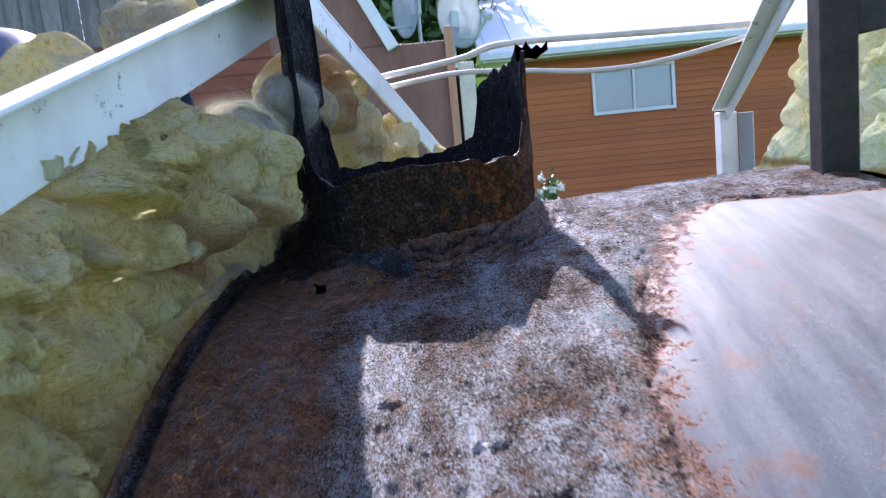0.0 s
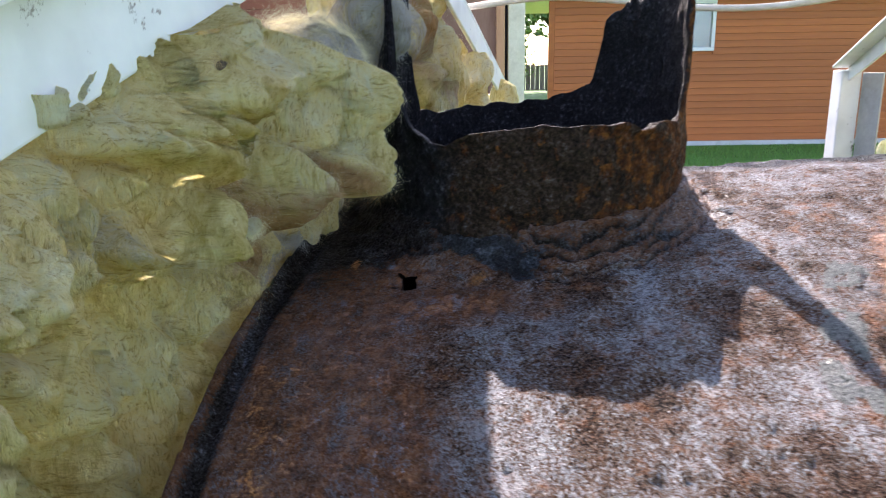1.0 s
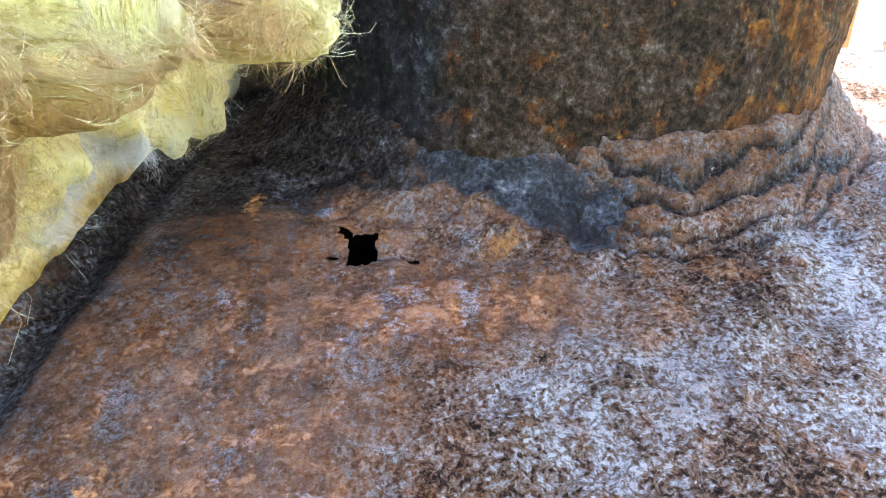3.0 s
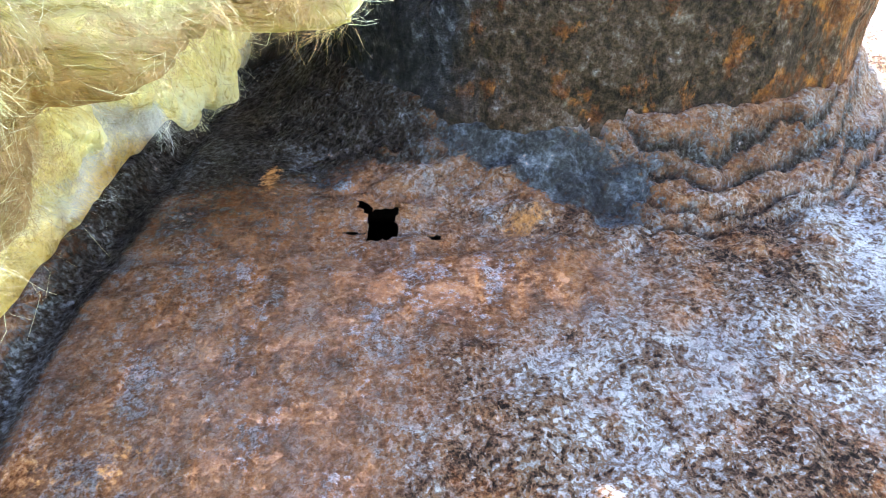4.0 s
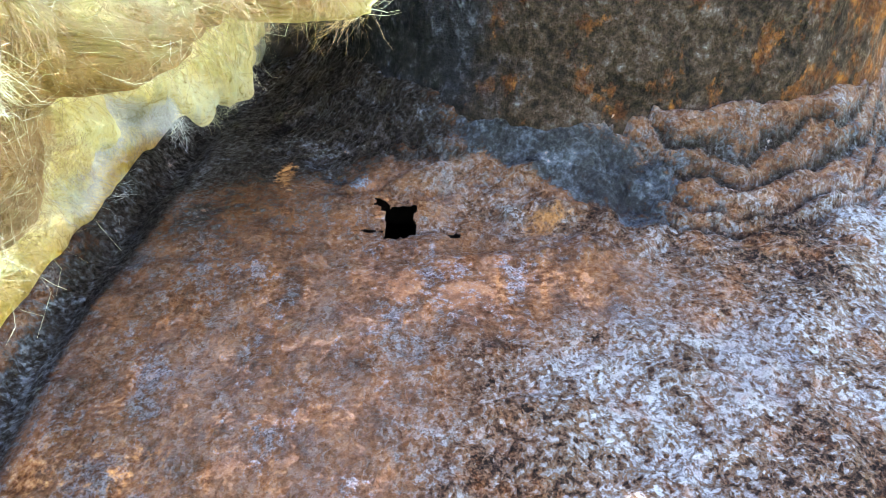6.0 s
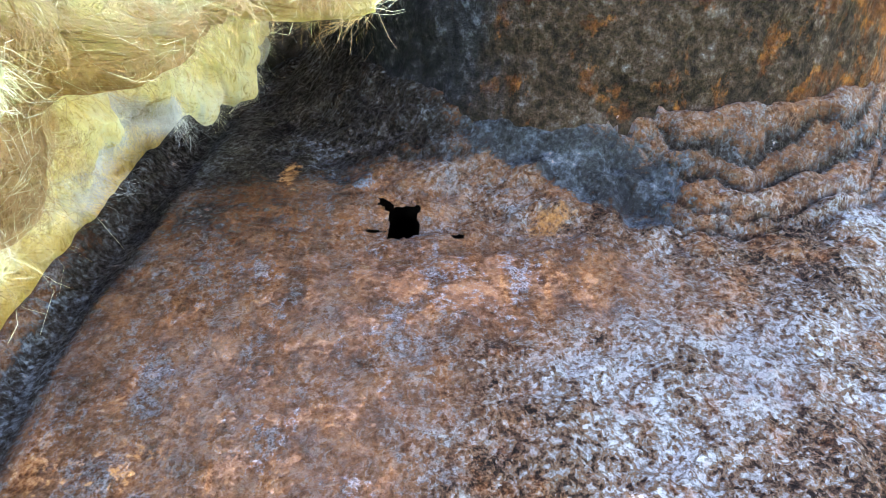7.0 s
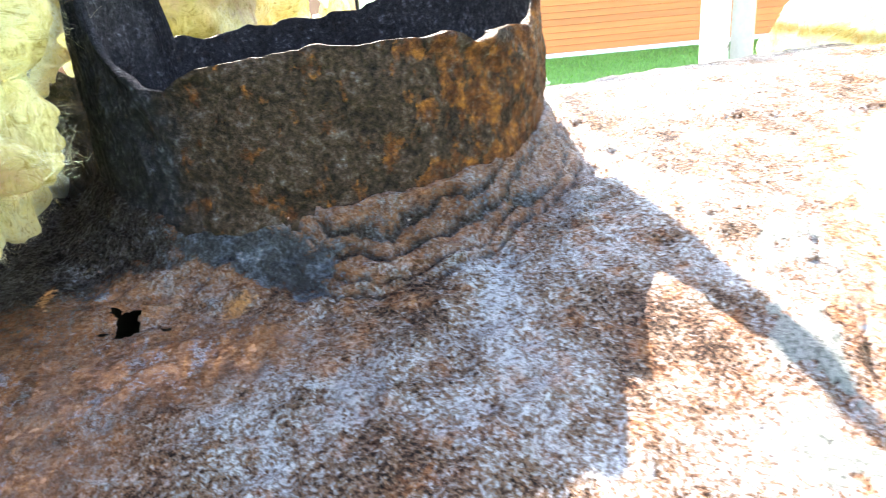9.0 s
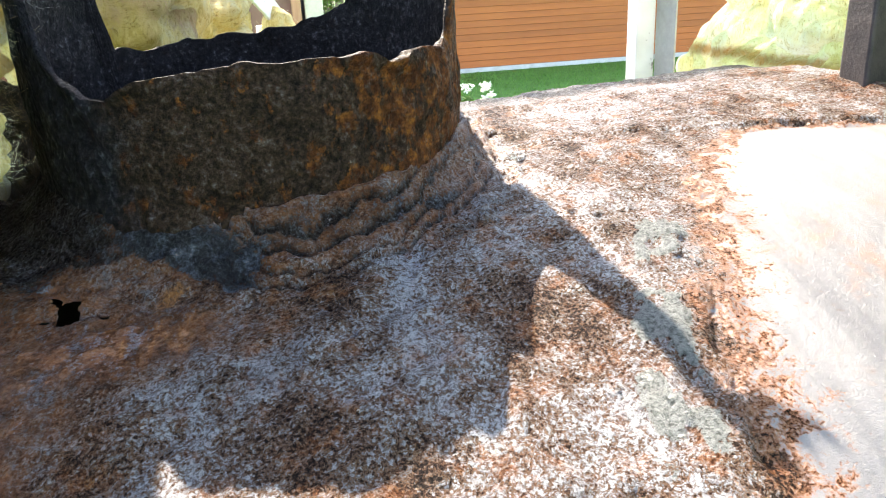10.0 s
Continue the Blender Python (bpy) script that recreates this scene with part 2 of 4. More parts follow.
def leafy(name, a, b):
    k = Mat(name)
    n = k.t.nodes.new("ShaderNodeNewGeometry").outputs["Random Per Island"]
    k.set(Base_Color=k.ramp(n, (0.0, a), (1.0, b)), Roughness=0.55)
    k.b.inputs["Subsurface Weight"].default_value = 0.0
    return k.m


TANK = rust_scale("tank_rust", True)
FLUE = stub_rust()
WOOL = wool()
# Wool coloured paler for sun on the far batt; also the white tuft.
WOOL_PALE_SUNLIT = wool("pale_sunlit_wool", (0.80, 0.70, 0.36), (0.93, 0.88, 0.66), (0.97, 0.95, 0.86), 0.62)
# Near-black wool: colours the shaded gap behind the flue and a dark slit.
WOOL_DARK = wool("dark_wool", (0.02, 0.015, 0.012), (0.05, 0.035, 0.025), (0.11, 0.08, 0.06), 0.0)
FIBRE = simple("glass_fibre", (0.82, 0.69, 0.36), (0.96, 0.90, 0.70), 30, 0.6, bump=0)
FIBRE_BROWN = simple("brown_fibre", (0.3, 0.16, 0.07), (0.62, 0.42, 0.22), 30, 0.6, bump=0)
FIBRE_GREY = simple("grey_fibre", (0.36, 0.34, 0.33), (0.66, 0.64, 0.62), 30, 0.6, bump=0)
WHITE = white_paint()
PANEL = simple("grey_panel", (0.30, 0.29, 0.27), (0.46, 0.45, 0.42), 8, 0.6)
DARK_STEEL = simple("dark_steel", (0.012, 0.012, 0.015), (0.05, 0.04, 0.04), 40, 0.55, bump=0.002)
CORD = simple("cream_cord", (0.55, 0.46, 0.36), (0.76, 0.68, 0.58), 30, 0.45, bump=0.0005)
PLY = simple("brown_sheet", (0.16, 0.075, 0.05), (0.27, 0.14, 0.10), 3, 0.6, stretch=(1, 1, 0.25), bump=0.002)
PLY_EDGE = simple("pine_strip", (0.38, 0.17, 0.09), (0.56, 0.30, 0.17), 10, 0.6, stretch=(1, 1, 0.1))
CREAM = simple("cream_trim", (0.5, 0.44, 0.34), (0.7, 0.64, 0.52), 8, 0.5)
SIDING = simple("stained_siding", (0.40, 0.100, 0.018), (0.58, 0.165, 0.034), 6, 0.5, stretch=(0.08, 1, 1), bump=0.002, vary=0.22)
ROOF = simple("white_metal_roof", (0.72, 0.73, 0.74), (0.84, 0.84, 0.84), 1.5, 0.4, bump=0.0)
SOFFIT = simple("white_trim", (0.62, 0.62, 0.62), (0.78, 0.78, 0.78), 4, 0.45, bump=0.0)
CONCRETE = simple("pale_concrete", (0.45, 0.44, 0.42), (0.65, 0.64, 0.62), 6, 0.85)
OLDWOOD = simple("weathered_board", (0.10, 0.085, 0.08), (0.32, 0.29, 0.28), 9, 0.8, stretch=(1, 1, 0.12), bump=0.004, vary=0.45)
REDWALL = simple("red_board", (0.17, 0.04, 0.02), (0.28, 0.085, 0.045), 5, 0.6, stretch=(0.1, 1, 1), vary=0.15)
BLUE = simple("blue_tarp", (0.02, 0.035, 0.085), (0.045, 0.07, 0.16), 5, 0.45)
DISH = simple("grey_dish", (0.42, 0.44, 0.46), (0.58, 0.6, 0.62), 4, 0.4, bump=0)
BARK = simple("bark", (0.05, 0.035, 0.025), (0.15, 0.11, 0.08), 12, 0.9, stretch=(1, 1, 0.2), bump=0.02)
LEAF = leafy("leaf", (0.03, 0.065, 0.014), (0.10, 0.16, 0.04))
LEAF_BRIGHT = leafy("bright_leaf", (0.06, 0.13, 0.02), (0.14, 0.24, 0.05))
PETAL = leafy("petal", (0.72, 0.74, 0.66), (0.86, 0.86, 0.82))
LAWN = simple("lawn", (0.045, 0.13, 0.016), (0.10, 0.25, 0.035), 1.2, 0.75, bump=0.02)
GRASS = leafy("grass_blade", (0.05, 0.15, 0.018), (0.13, 0.30, 0.045))
FENCE = simple("grey_fence", (0.16, 0.13, 0.11), (0.3, 0.26, 0.22), 6, 0.85, stretch=(1, 1, 0.1), vary=0.3)
BLIND = simple("pale_blind", (0.20, 0.30, 0.36), (0.30, 0.40, 0.46), 3, 0.7, stretch=(0.1, 1, 8), bump=0)
glass = Mat("window_glass")
glass.set(Base_Color=(0.9, 0.95, 0.97), Roughness=0.03, Transmission_Weight=1.0, IOR=1.45)
GLASS = glass.m


# ---- mesh helpers ----
def part(name, bm, material, parent=None, label="", smooth=False):
    me = bpy.data.meshes.new(name)
    bm.to_mesh(me)
    bm.free()
    return mesh_part(name, me, material, parent, label, smooth)


def mesh_part(name, me, material, parent=None, label="", smooth=False):
    me.materials.append(material)
    if smooth:
        me.shade_smooth()
    ob = new(name, me)
    ob.parent = parent
    if label:
        tagged(ob, label)
    return ob


def thing(name, label, category, at=(0, 0, 0), group="", kind=""):
    ob = new(name)
    ob.location = at
    ob.empty_display_size = 0.1
    return tagged(ob, label, category, group, kind)


def local(ob, bm):
    """Shift a mesh that was drawn in world places into its thing's own frame."""
    bmesh.ops.translate(bm, vec=-Vector(ob.location), verts=bm.verts)
    return bm


def box(x0, x1, y0, y1, z0, z1, bevel=0.0):
    bm = bmesh.new()
    m = Matrix.Translation(((x0 + x1) / 2, (y0 + y1) / 2, (z0 + z1) / 2)) @ Matrix.Diagonal((x1 - x0, y1 - y0, z1 - z0, 1))
    bmesh.ops.create_cube(bm, size=1, matrix=m)
    if bevel:
        bmesh.ops.bevel(bm, geom=bm.edges[:], offset=bevel, segments=2, affect="EDGES", profile=0.5)
    return bm


def bar(a, b, wide, high, bevel=0.003, wall=0.0):
    """A straight bar from a to b; wall: an angle section with legs of that thickness, else solid."""
    a, b = Vector(a), Vector(b)
    y = (b - a).normalized()
    x = y.cross(Vector((0, 0, 1))).normalized()
    z = x.cross(y)
    m = Matrix((x, y, z)).transposed().to_4x4()
    m.translation = (a + b) / 2
    length = (b - a).length
    bm = bmesh.new()
    pieces = [((0, 0), (wide, high))] if not wall else [((wide / 2 - wall / 2, -wall / 2), (wall, high - wall)), ((0, high / 2 - wall / 2), (wide, wall))]
    for (ox, oz), (w, h) in pieces:
        one = bmesh.new()
        bmesh.ops.create_cube(one, size=1, matrix=m @ Matrix.Translation((ox, 0, oz)) @ Matrix.Diagonal((w, length, h, 1)))
        bmesh.ops.bevel(one, geom=one.edges[:], offset=min(bevel, w / 3, h / 3), segments=2, affect="EDGES", profile=0.5)
        tmp = bpy.data.meshes.new("tmp")
        one.to_mesh(tmp)
        one.free()
        bm.from_mesh(tmp)
        bpy.data.meshes.remove(tmp)
    return bm


def tube(points, radius, sides=10, taper=None):
    bm = bmesh.new()
    rings = []
    pts = [Vector(p) for p in points]
    for i, p in enumerate(pts):
        d = (pts[min(i + 1, len(pts) - 1)] - pts[max(i - 1, 0)]).normalized()
        s = d.cross(Vector((0.13, 0.31, 0.94))).normalized()
        u = s.cross(d)
        r = radius if taper is None else radius + (taper - radius) * i / (len(pts) - 1)
        rings.append([bm.verts.new(p + r * (math.cos(2 * math.pi * k / sides) * s + math.sin(2 * math.pi * k / sides) * u)) for k in range(sides)])
    for a, b in zip(rings, rings[1:]):
        for k in range(sides):
            bm.faces.new((a[k], a[(k + 1) % sides], b[(k + 1) % sides], b[k]))
    bm.faces.new(rings[0][::-1])
    bm.faces.new(rings[-1])
    return bm


def lattice(p, seed=0):
    """Smooth value noise in -1..1 at an array of points."""
    p = np.asarray(p, float)
    i = np.floor(p).astype(np.int64)
    f = p - i
    f = f * f * f * (f * (f * 6 - 15) + 10)
    total = np.zeros(len(p))
    for dx in (0, 1):
        for dy in (0, 1):
            for dz in (0, 1):
                h = (i[:, 0] + dx) * 374761393 + (i[:, 1] + dy) * 668265263 + (i[:, 2] + dz) * 2147483647 + seed * 1274126177
                h = (h ^ (h >> 13)) * 1274126177
                h = (h ^ (h >> 16)) & 0xFFFF
                w = (f[:, 0] if dx else 1 - f[:, 0]) * (f[:, 1] if dy else 1 - f[:, 1]) * (f[:, 2] if dz else 1 - f[:, 2])
                total += w * (h / 32767.5 - 1)
    return total


def fbm(p, scale, octaves=4, seed=0, gain=0.5):
    p = np.asarray(p, float) * scale
    out, amp = np.zeros(len(p)), 1.0
    for o in range(octaves):
        out += amp * lattice(p * 2 ** o + 17.3 * o, seed + o)
        amp *= gain
    return out


def bell(v, width):
    return np.exp(-(v / width) ** 2)


def step(v, lo, hi):
    t = np.clip((v - lo) / (hi - lo), 0, 1)
    return t * t * (3 - 2 * t)


def set_attr(me, name, values):
    a = me.attributes.new(name, "FLOAT", "POINT")
    a.data.foreach_set("value", np.asarray(values, np.float32))


GROUND = 0.36

# ---- ground ----
bm = bmesh.new()
bmesh.ops.create_grid(bm, x_segments=60, y_segments=60, size=400, matrix=Matrix.Translation((0, 300, GROUND)))
for v in bm.verts:
    v.co.x = v.co.x * abs(v.co.x / 400) ** 1.2
ground = part("ground", bm, LAWN)
tagged(ground, "flat mown green lawn round the boiler and house", "lawn", kind="structure")

# ---- boiler ----
CREST, CROWN, RAD = 1.277, 1.611, 1.217
FLUE_X, FLUE_Y, FLUE_R = -0.02, 1.21, 0.155
HOLE = [(-0.1421, 1.0418), (-0.1389, 1.0457), (-0.1325, 1.0477), (-0.1312, 1.0491), (-0.1243, 1.0493), (-0.1248, 1.0460), (-0.1276, 1.0437), (-0.1299, 1.0387),
        (-0.1291, 1.0322), (-0.1258, 1.0306), (-0.1280, 1.0297), (-0.1309, 1.0312), (-0.1340, 1.0284), (-0.1381, 1.0274), (-0.1422, 1.0294)]
SLIT = [(-0.1188, 1.0314), (-0.1168, 1.0296), (-0.1147, 1.0300), (-0.1118, 1.0278), (-0.1129, 1.0250), (-0.1151, 1.0248), (-0.1172, 1.0270)]
EAR = [(-0.1488, 1.0515), (-0.1443, 1.0496), (-0.1386, 1.0470), (-0.1421, 1.0418)]
NICK = [(-0.1528, 1.0336), (-0.1501, 1.0354), (-0.1425, 1.0344), (-0.1425, 1.0330), (-0.1500, 1.0328)]


def rim_x(y):
    return np.interp(y, [0.5, 0.82, 0.91, 0.97, 1.0, 1.064, 1.13, 1.21, 2.06], [-0.278, -0.2725, -0.2693, -0.2650, -0.2605, -0.2515, -0.2410, -0.2365, -0.2100])


def inside(poly, px, py):
    res = np.zeros(len(px), bool)
    for (ax, ay), (bx, by) in zip(poly, poly[1:] + poly[:1]):
        cross = (ay > py) != (by > py)
        with np.errstate(divide="ignore", invalid="ignore"):
            res ^= cross & (px < (bx - ax) * (py - ay) / (by - ay) + ax)
    return res


def shell():
    """The arched top of the boiler with its scale, weld ledge, seam, lip and rust hole."""
    ys = np.unique(np.round(np.concatenate([np.arange(0.5, 0.62, 0.012), np.arange(0.62, 1.32, 0.003), np.arange(1.32, 2.06, 0.012), np.arange(1.0, 1.085, 0.0014), np.arange(1.024, 1.054, 0.0007)]), 4))
    us = np.unique(np.round(np.concatenate([np.arange(0, 0.30, 0.0032), np.arange(0.3, 0.8, 0.0038), np.arange(0.8, 1.0001, 0.006), np.arange(0.165, 0.42, 0.0019), np.arange(0.118, 0.182, 0.0009)]), 5))
    Y, U = np.meshgrid(ys, us, indexing="ij")
    left = rim_x(Y)
    X = left + U * (0.60 - left)
    x, y, n = X.ravel(), Y.ravel(), X.size
    p = np.c_[x, y, np.zeros(n)]
    wob = fbm(p, 25, 4, 3)
    # zones
    edge = np.interp(y, [0.5, 0.677, 0.72, 0.78, 0.84, 0.91, 1.0, 1.06, 1.10, 1.15, 1.2], [0.185, 0.178, 0.158, 0.158, 0.182, 0.198, 0.246, 0.272, 0.30, 0.37, 0.6])
    seam_y = 1.178 - 0.05 * np.clip((x - 0.2) / 0.1, 0, 9) ** 1.3 * 0.4 + 0.003 * wob
    bare = np.clip(0.42 + (x - edge) / 0.11, 0, 1) * step(seam_y - y, -0.005, 0.02)
    d = x - rim_x(y)
    smooth = 1.0 * np.exp(-(((x + 0.115) / 0.085) ** 2 + ((y - 0.995) / 0.034) ** 2) ** 1.5)
    smooth = np.maximum(smooth, 0.75 * step(-x, 0.13, 0.19) * step(y, 0.8, 0.9))
    smooth = np.maximum(smooth, 0.80 * step(-x + 0.02 * wob, 0.075, 0.135))
    smooth = np.maximum(smooth, 0.85 * step(y, 1.055, 1.085) * step(-x, 0.02, 0.08))
    rr = np.hypot(x - FLUE_X, y - FLUE_Y)
    smooth = np.maximum(smooth, 0.62 * step(0.196 - rr, 0, 0.02))
    # Darkest in the lip groove, left of the flue and round its foot.
    soot_dark = 1.3 * bell(d - 0.0155, 0.0066) + 0.9 * step(-x, 0.07, 0.15) * step(y, 1.05, 1.10) + 0.55 * step(-x, 0.13, 0.17) * step(y, 0.97, 1.05) * (1 - np.clip(smooth, 0, 1) * 0.3)
    soot_dark += 0.40 * bell(rr - 0.168, 0.013) * step(0.14 - x, 0, 0.06) + 0.0
    soot_dark +=  0.5 * bell(rr - 0.2, 0.02) * step(x, 0.02, 0.12) * step(1.16 - y, 0, 0.05)
    soot_dark += 0.9 * step(y, 1.3, 1.4) + 0.20 * step(0.085 - d, 0, 0.06)
    ochre = 0.75 * np.exp(-((x + 0.079) / 0.013) ** 2 - ((y - 1.028) / 0.009) ** 2) + 0.8 * np.exp(-((x + 0.184) / 0.006) ** 2 - ((y - 1.07) / 0.016) ** 2)
    ochre += 0.5 * bell(d - 0.05, 0.03) * step(1.0 - y, 0, 0.08)
    ochre += 0.55 * bell(x - edge + 0.03, 0.03) * step(0.85 - y, 0, 0.1)
    along, across = (x + 0.07) * 0.884 - (y - 1.053) * 0.468, (x + 0.07) * 0.468 + (y - 1.053) * 0.884
    slate = 0.95 * np.exp(-(along / 0.052) ** 4 - (across / (0.009 + 0.006 * step(along, -0.02, 0.03))) ** 4)
    slate += 0.8 * np.exp(-((x + 0.160) / 0.012) ** 2 - ((y - 1.064) / 0.006) ** 2) + 0.35 * bell(rr - 0.168, 0.012) * step(x, -0.03, 0.06)
    # heights
    z = 0.0534 * x + CROWN - RAD + np.sqrt(RAD ** 2 - (y - CREST) ** 2)
    keep = (1 - np.clip((bare - 0.42) * 8, 0, 1))
    soft = 1 - 0.72 * np.clip(np.maximum(smooth, slate), 0, 1)
    z += keep * soft * (0.0016 * fbm(p, 130, 3, 11) + 0.0022 * fbm(p, 32, 3, 21))
    z += 0.0015 * keep
    z += 0.0016 * fbm(p, 9, 2, 31)
    ledge = np.interp(x, [-0.2, -0.138, -0.109, -0.088, -0.066, -0.056, -0.05, -0.044, -0.036, -0.028, 0, 0.034, 0.07, 0.085, 0.15],
                      [0.18, 0.18, 0.173, 0.158, 0.143, 0.152, 0.172, 0.177, 0.181, 0.19, 0.193, 0.189, 0.187, 0.178, 0.182])
    turn = np.c_[np.arctan2(y - FLUE_Y, x - FLUE_X) * 0.2, rr * 0.3, np.zeros(n)]
    thick = 0.28 + 0.72 * step(x, -0.056, -0.046)
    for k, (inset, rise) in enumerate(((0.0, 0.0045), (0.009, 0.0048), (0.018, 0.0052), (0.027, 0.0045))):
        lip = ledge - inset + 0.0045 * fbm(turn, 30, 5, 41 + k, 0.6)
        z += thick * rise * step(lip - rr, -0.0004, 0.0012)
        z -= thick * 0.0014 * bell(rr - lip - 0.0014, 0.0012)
        # A darker line runs along the foot of every ledge layer.
        soot_dark = soot_dark + (0.2 + 0.4 * thick) * bell(rr - lip - 0.0012, 0.0014)
    z += (1 - thick) * 0.016 * step(0.200 - rr, 0, 0.040) + 0.013 * step(0.171 - rr, 0, 0.014)
    z += 0.0014 * step(0.2 - rr, 0, 0.02) * fbm(np.c_[turn[:, 0], rr * 2.5, rr * 0], 75, 4, 53, 0.65)
    chip = step(fbm(p, 55, 4, 57), 0.02, 0.2) * step(x - edge, -0.062, -0.045) * step(edge - x, 0.012, 0.024) * step(y, 0.82, 0.88) * step(1.03 - y, 0, 0.03)
    z += 0.0022 * chip
    crack = np.interp(y, [0.6, 0.80, 0.875, 0.90, 0.919, 0.946, 0.965, 0.993, 1.02, 1.03], [0.15, 0.165, 0.180, 0.1875, 0.1925, 0.207, 0.213, 0.218, 0.205, 0.195]) + 0.004 * fbm(p, 60, 4, 58, 0.6)
    z += 0.0032 * step(crack - x, 0, 0.0015) * step(x - crack, -0.07, -0.02) * step(1.03 - y, 0, 0.012)
    z += 0.0030 * bell(rr - 0.170, 0.004) * (1 + wob)
    z += step(0.225 - rr, 0, 0.03) * step(rr, 0.15, 0.17) * 0.0028 * fbm(np.c_[x * 0.4, y, x * 0], 120, 4, 51)
    z -= 0.005 * np.exp(-((x + 0.138) / 0.04) ** 2 - ((y - 1.027) / 0.022) ** 2)
    z += 0.002 * step(y - seam_y, -0.001, 0.002) * step(x, 0.1, 0.14) - 0.0022 * (1 + 1.2 * wob) * bell(y - seam_y + 0.002, 0.0018) * step(x, 0.1, 0.14)
    z += 0.0065 * bell(d - 0.003, 0.0055) * (1 + 0.25 * wob) - 0.0045 * bell(d - 0.0155, 0.0065)
    z += 0.0016 * bell(d - 0.01, 0.02) * fbm(p, 90, 3, 61)
    z -= 0.02 * step(-d, -0.003, 0.0)
    z -= 0.05 * np.clip((x - 0.54) / 0.06, 0, 1) ** 2
    me = bpy.data.meshes.new("shell")
    ny, nx = X.shape
    k = np.arange((ny - 1) * (nx - 1))
    a = (k // (nx - 1)) * nx + k % (nx - 1)
    quads = np.c_[a, a + 1, a + nx + 1, a + nx]
    cx, cy = x[quads].mean(1), y[quads].mean(1)
    jx, jy = cx + 0.0008 * fbm(np.c_[cx, cy, cy * 0], 500, 2, 5), cy + 0.0008 * fbm(np.c_[cx, cy, cy * 0], 500, 2, 6)
    gone = inside(HOLE, jx, jy) | inside(SLIT, jx, jy) | inside(EAR, jx, jy) | inside(NICK, jx, jy) | (np.hypot(cx - FLUE_X, cy - FLUE_Y) < FLUE_R - 0.012)
    quads = quads[~gone]
    # the curled edge drops into the hole
    used = np.zeros(n, bool)
    used[quads] = True
    me.from_pydata(np.c_[x, y, z].tolist(), [], quads.tolist())
    for name, vals in (("bare", bare), ("smooth", smooth), ("soot_dark", np.clip(soot_dark, 0, 1)), ("ochre", np.clip(ochre, 0, 1)), ("chip", chip), ("slate", np.clip(slate, 0, 1))):
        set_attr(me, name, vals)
    return me


boiler = thing("boiler", "rusted arched steel boiler with torn flue and rust hole", "boiler", (0.18, 1.28, GROUND))
me = shell()
me.transform(Matrix.Translation(-Vector(boiler.location)))
b2 = bmesh.new()
b2.from_mesh(me)
bmesh.ops.delete(b2, geom=[v for v in b2.verts if not v.link_faces], context="VERTS")
# turned-down edge of every opening: gives the plate its thickness
rims = [e for e in b2.edges if e.is_boundary and abs((e.verts[0].co.x + 0.18) + 0.13) < 0.03 and abs((e.verts[0].co.y + 1.28) - 1.035) < 0.025]
down = bmesh.ops.extrude_edge_only(b2, edges=rims)
bmesh.ops.translate(b2, vec=(0, 0, -0.0009), verts=[g for g in down["geom"] if isinstance(g, bmesh.types.BMVert)])
b2.to_mesh(me)
b2.free()
mesh_part("shell", me, TANK, boiler, "scaled brown and blue-grey rust, sky glints in its colour, with a bare steel patch", True)
# body below the arch
part("side_panel", local(boiler, box(-0.30, 0.60, 0.495, 0.503, GROUND, 1.335, 0.002)), DARK_STEEL, boiler)
part("side_panel", local(boiler, box(-0.23, 0.60, 2.045, 2.053, GROUND, 1.335, 0.002)), DARK_STEEL, boiler)
for ex in (-0.30, 0.59):
    bm = bmesh.new()
    arc = [(yy, CROWN - 0.006 + 0.0534 * ex - RAD + math.sqrt(RAD ** 2 - (yy - CREST) ** 2)) for yy in np.linspace(0.5, 2.05, 30)]
    lo = [(2.05, GROUND), (0.5, GROUND)]
    off = (lambda yy: rim_x(yy) + 0.002) if ex < 0 else (lambda yy: 0.592)
    bm.faces.new([bm.verts.new((off(yy), yy, zz)) for yy, zz in arc + lo])
    bmesh.ops.solidify(bm, geom=bm.faces[:], thickness=-0.005 if ex < 0 else 0.005)
    part("end_plate", local(boiler, bm), DARK_STEEL, boiler)


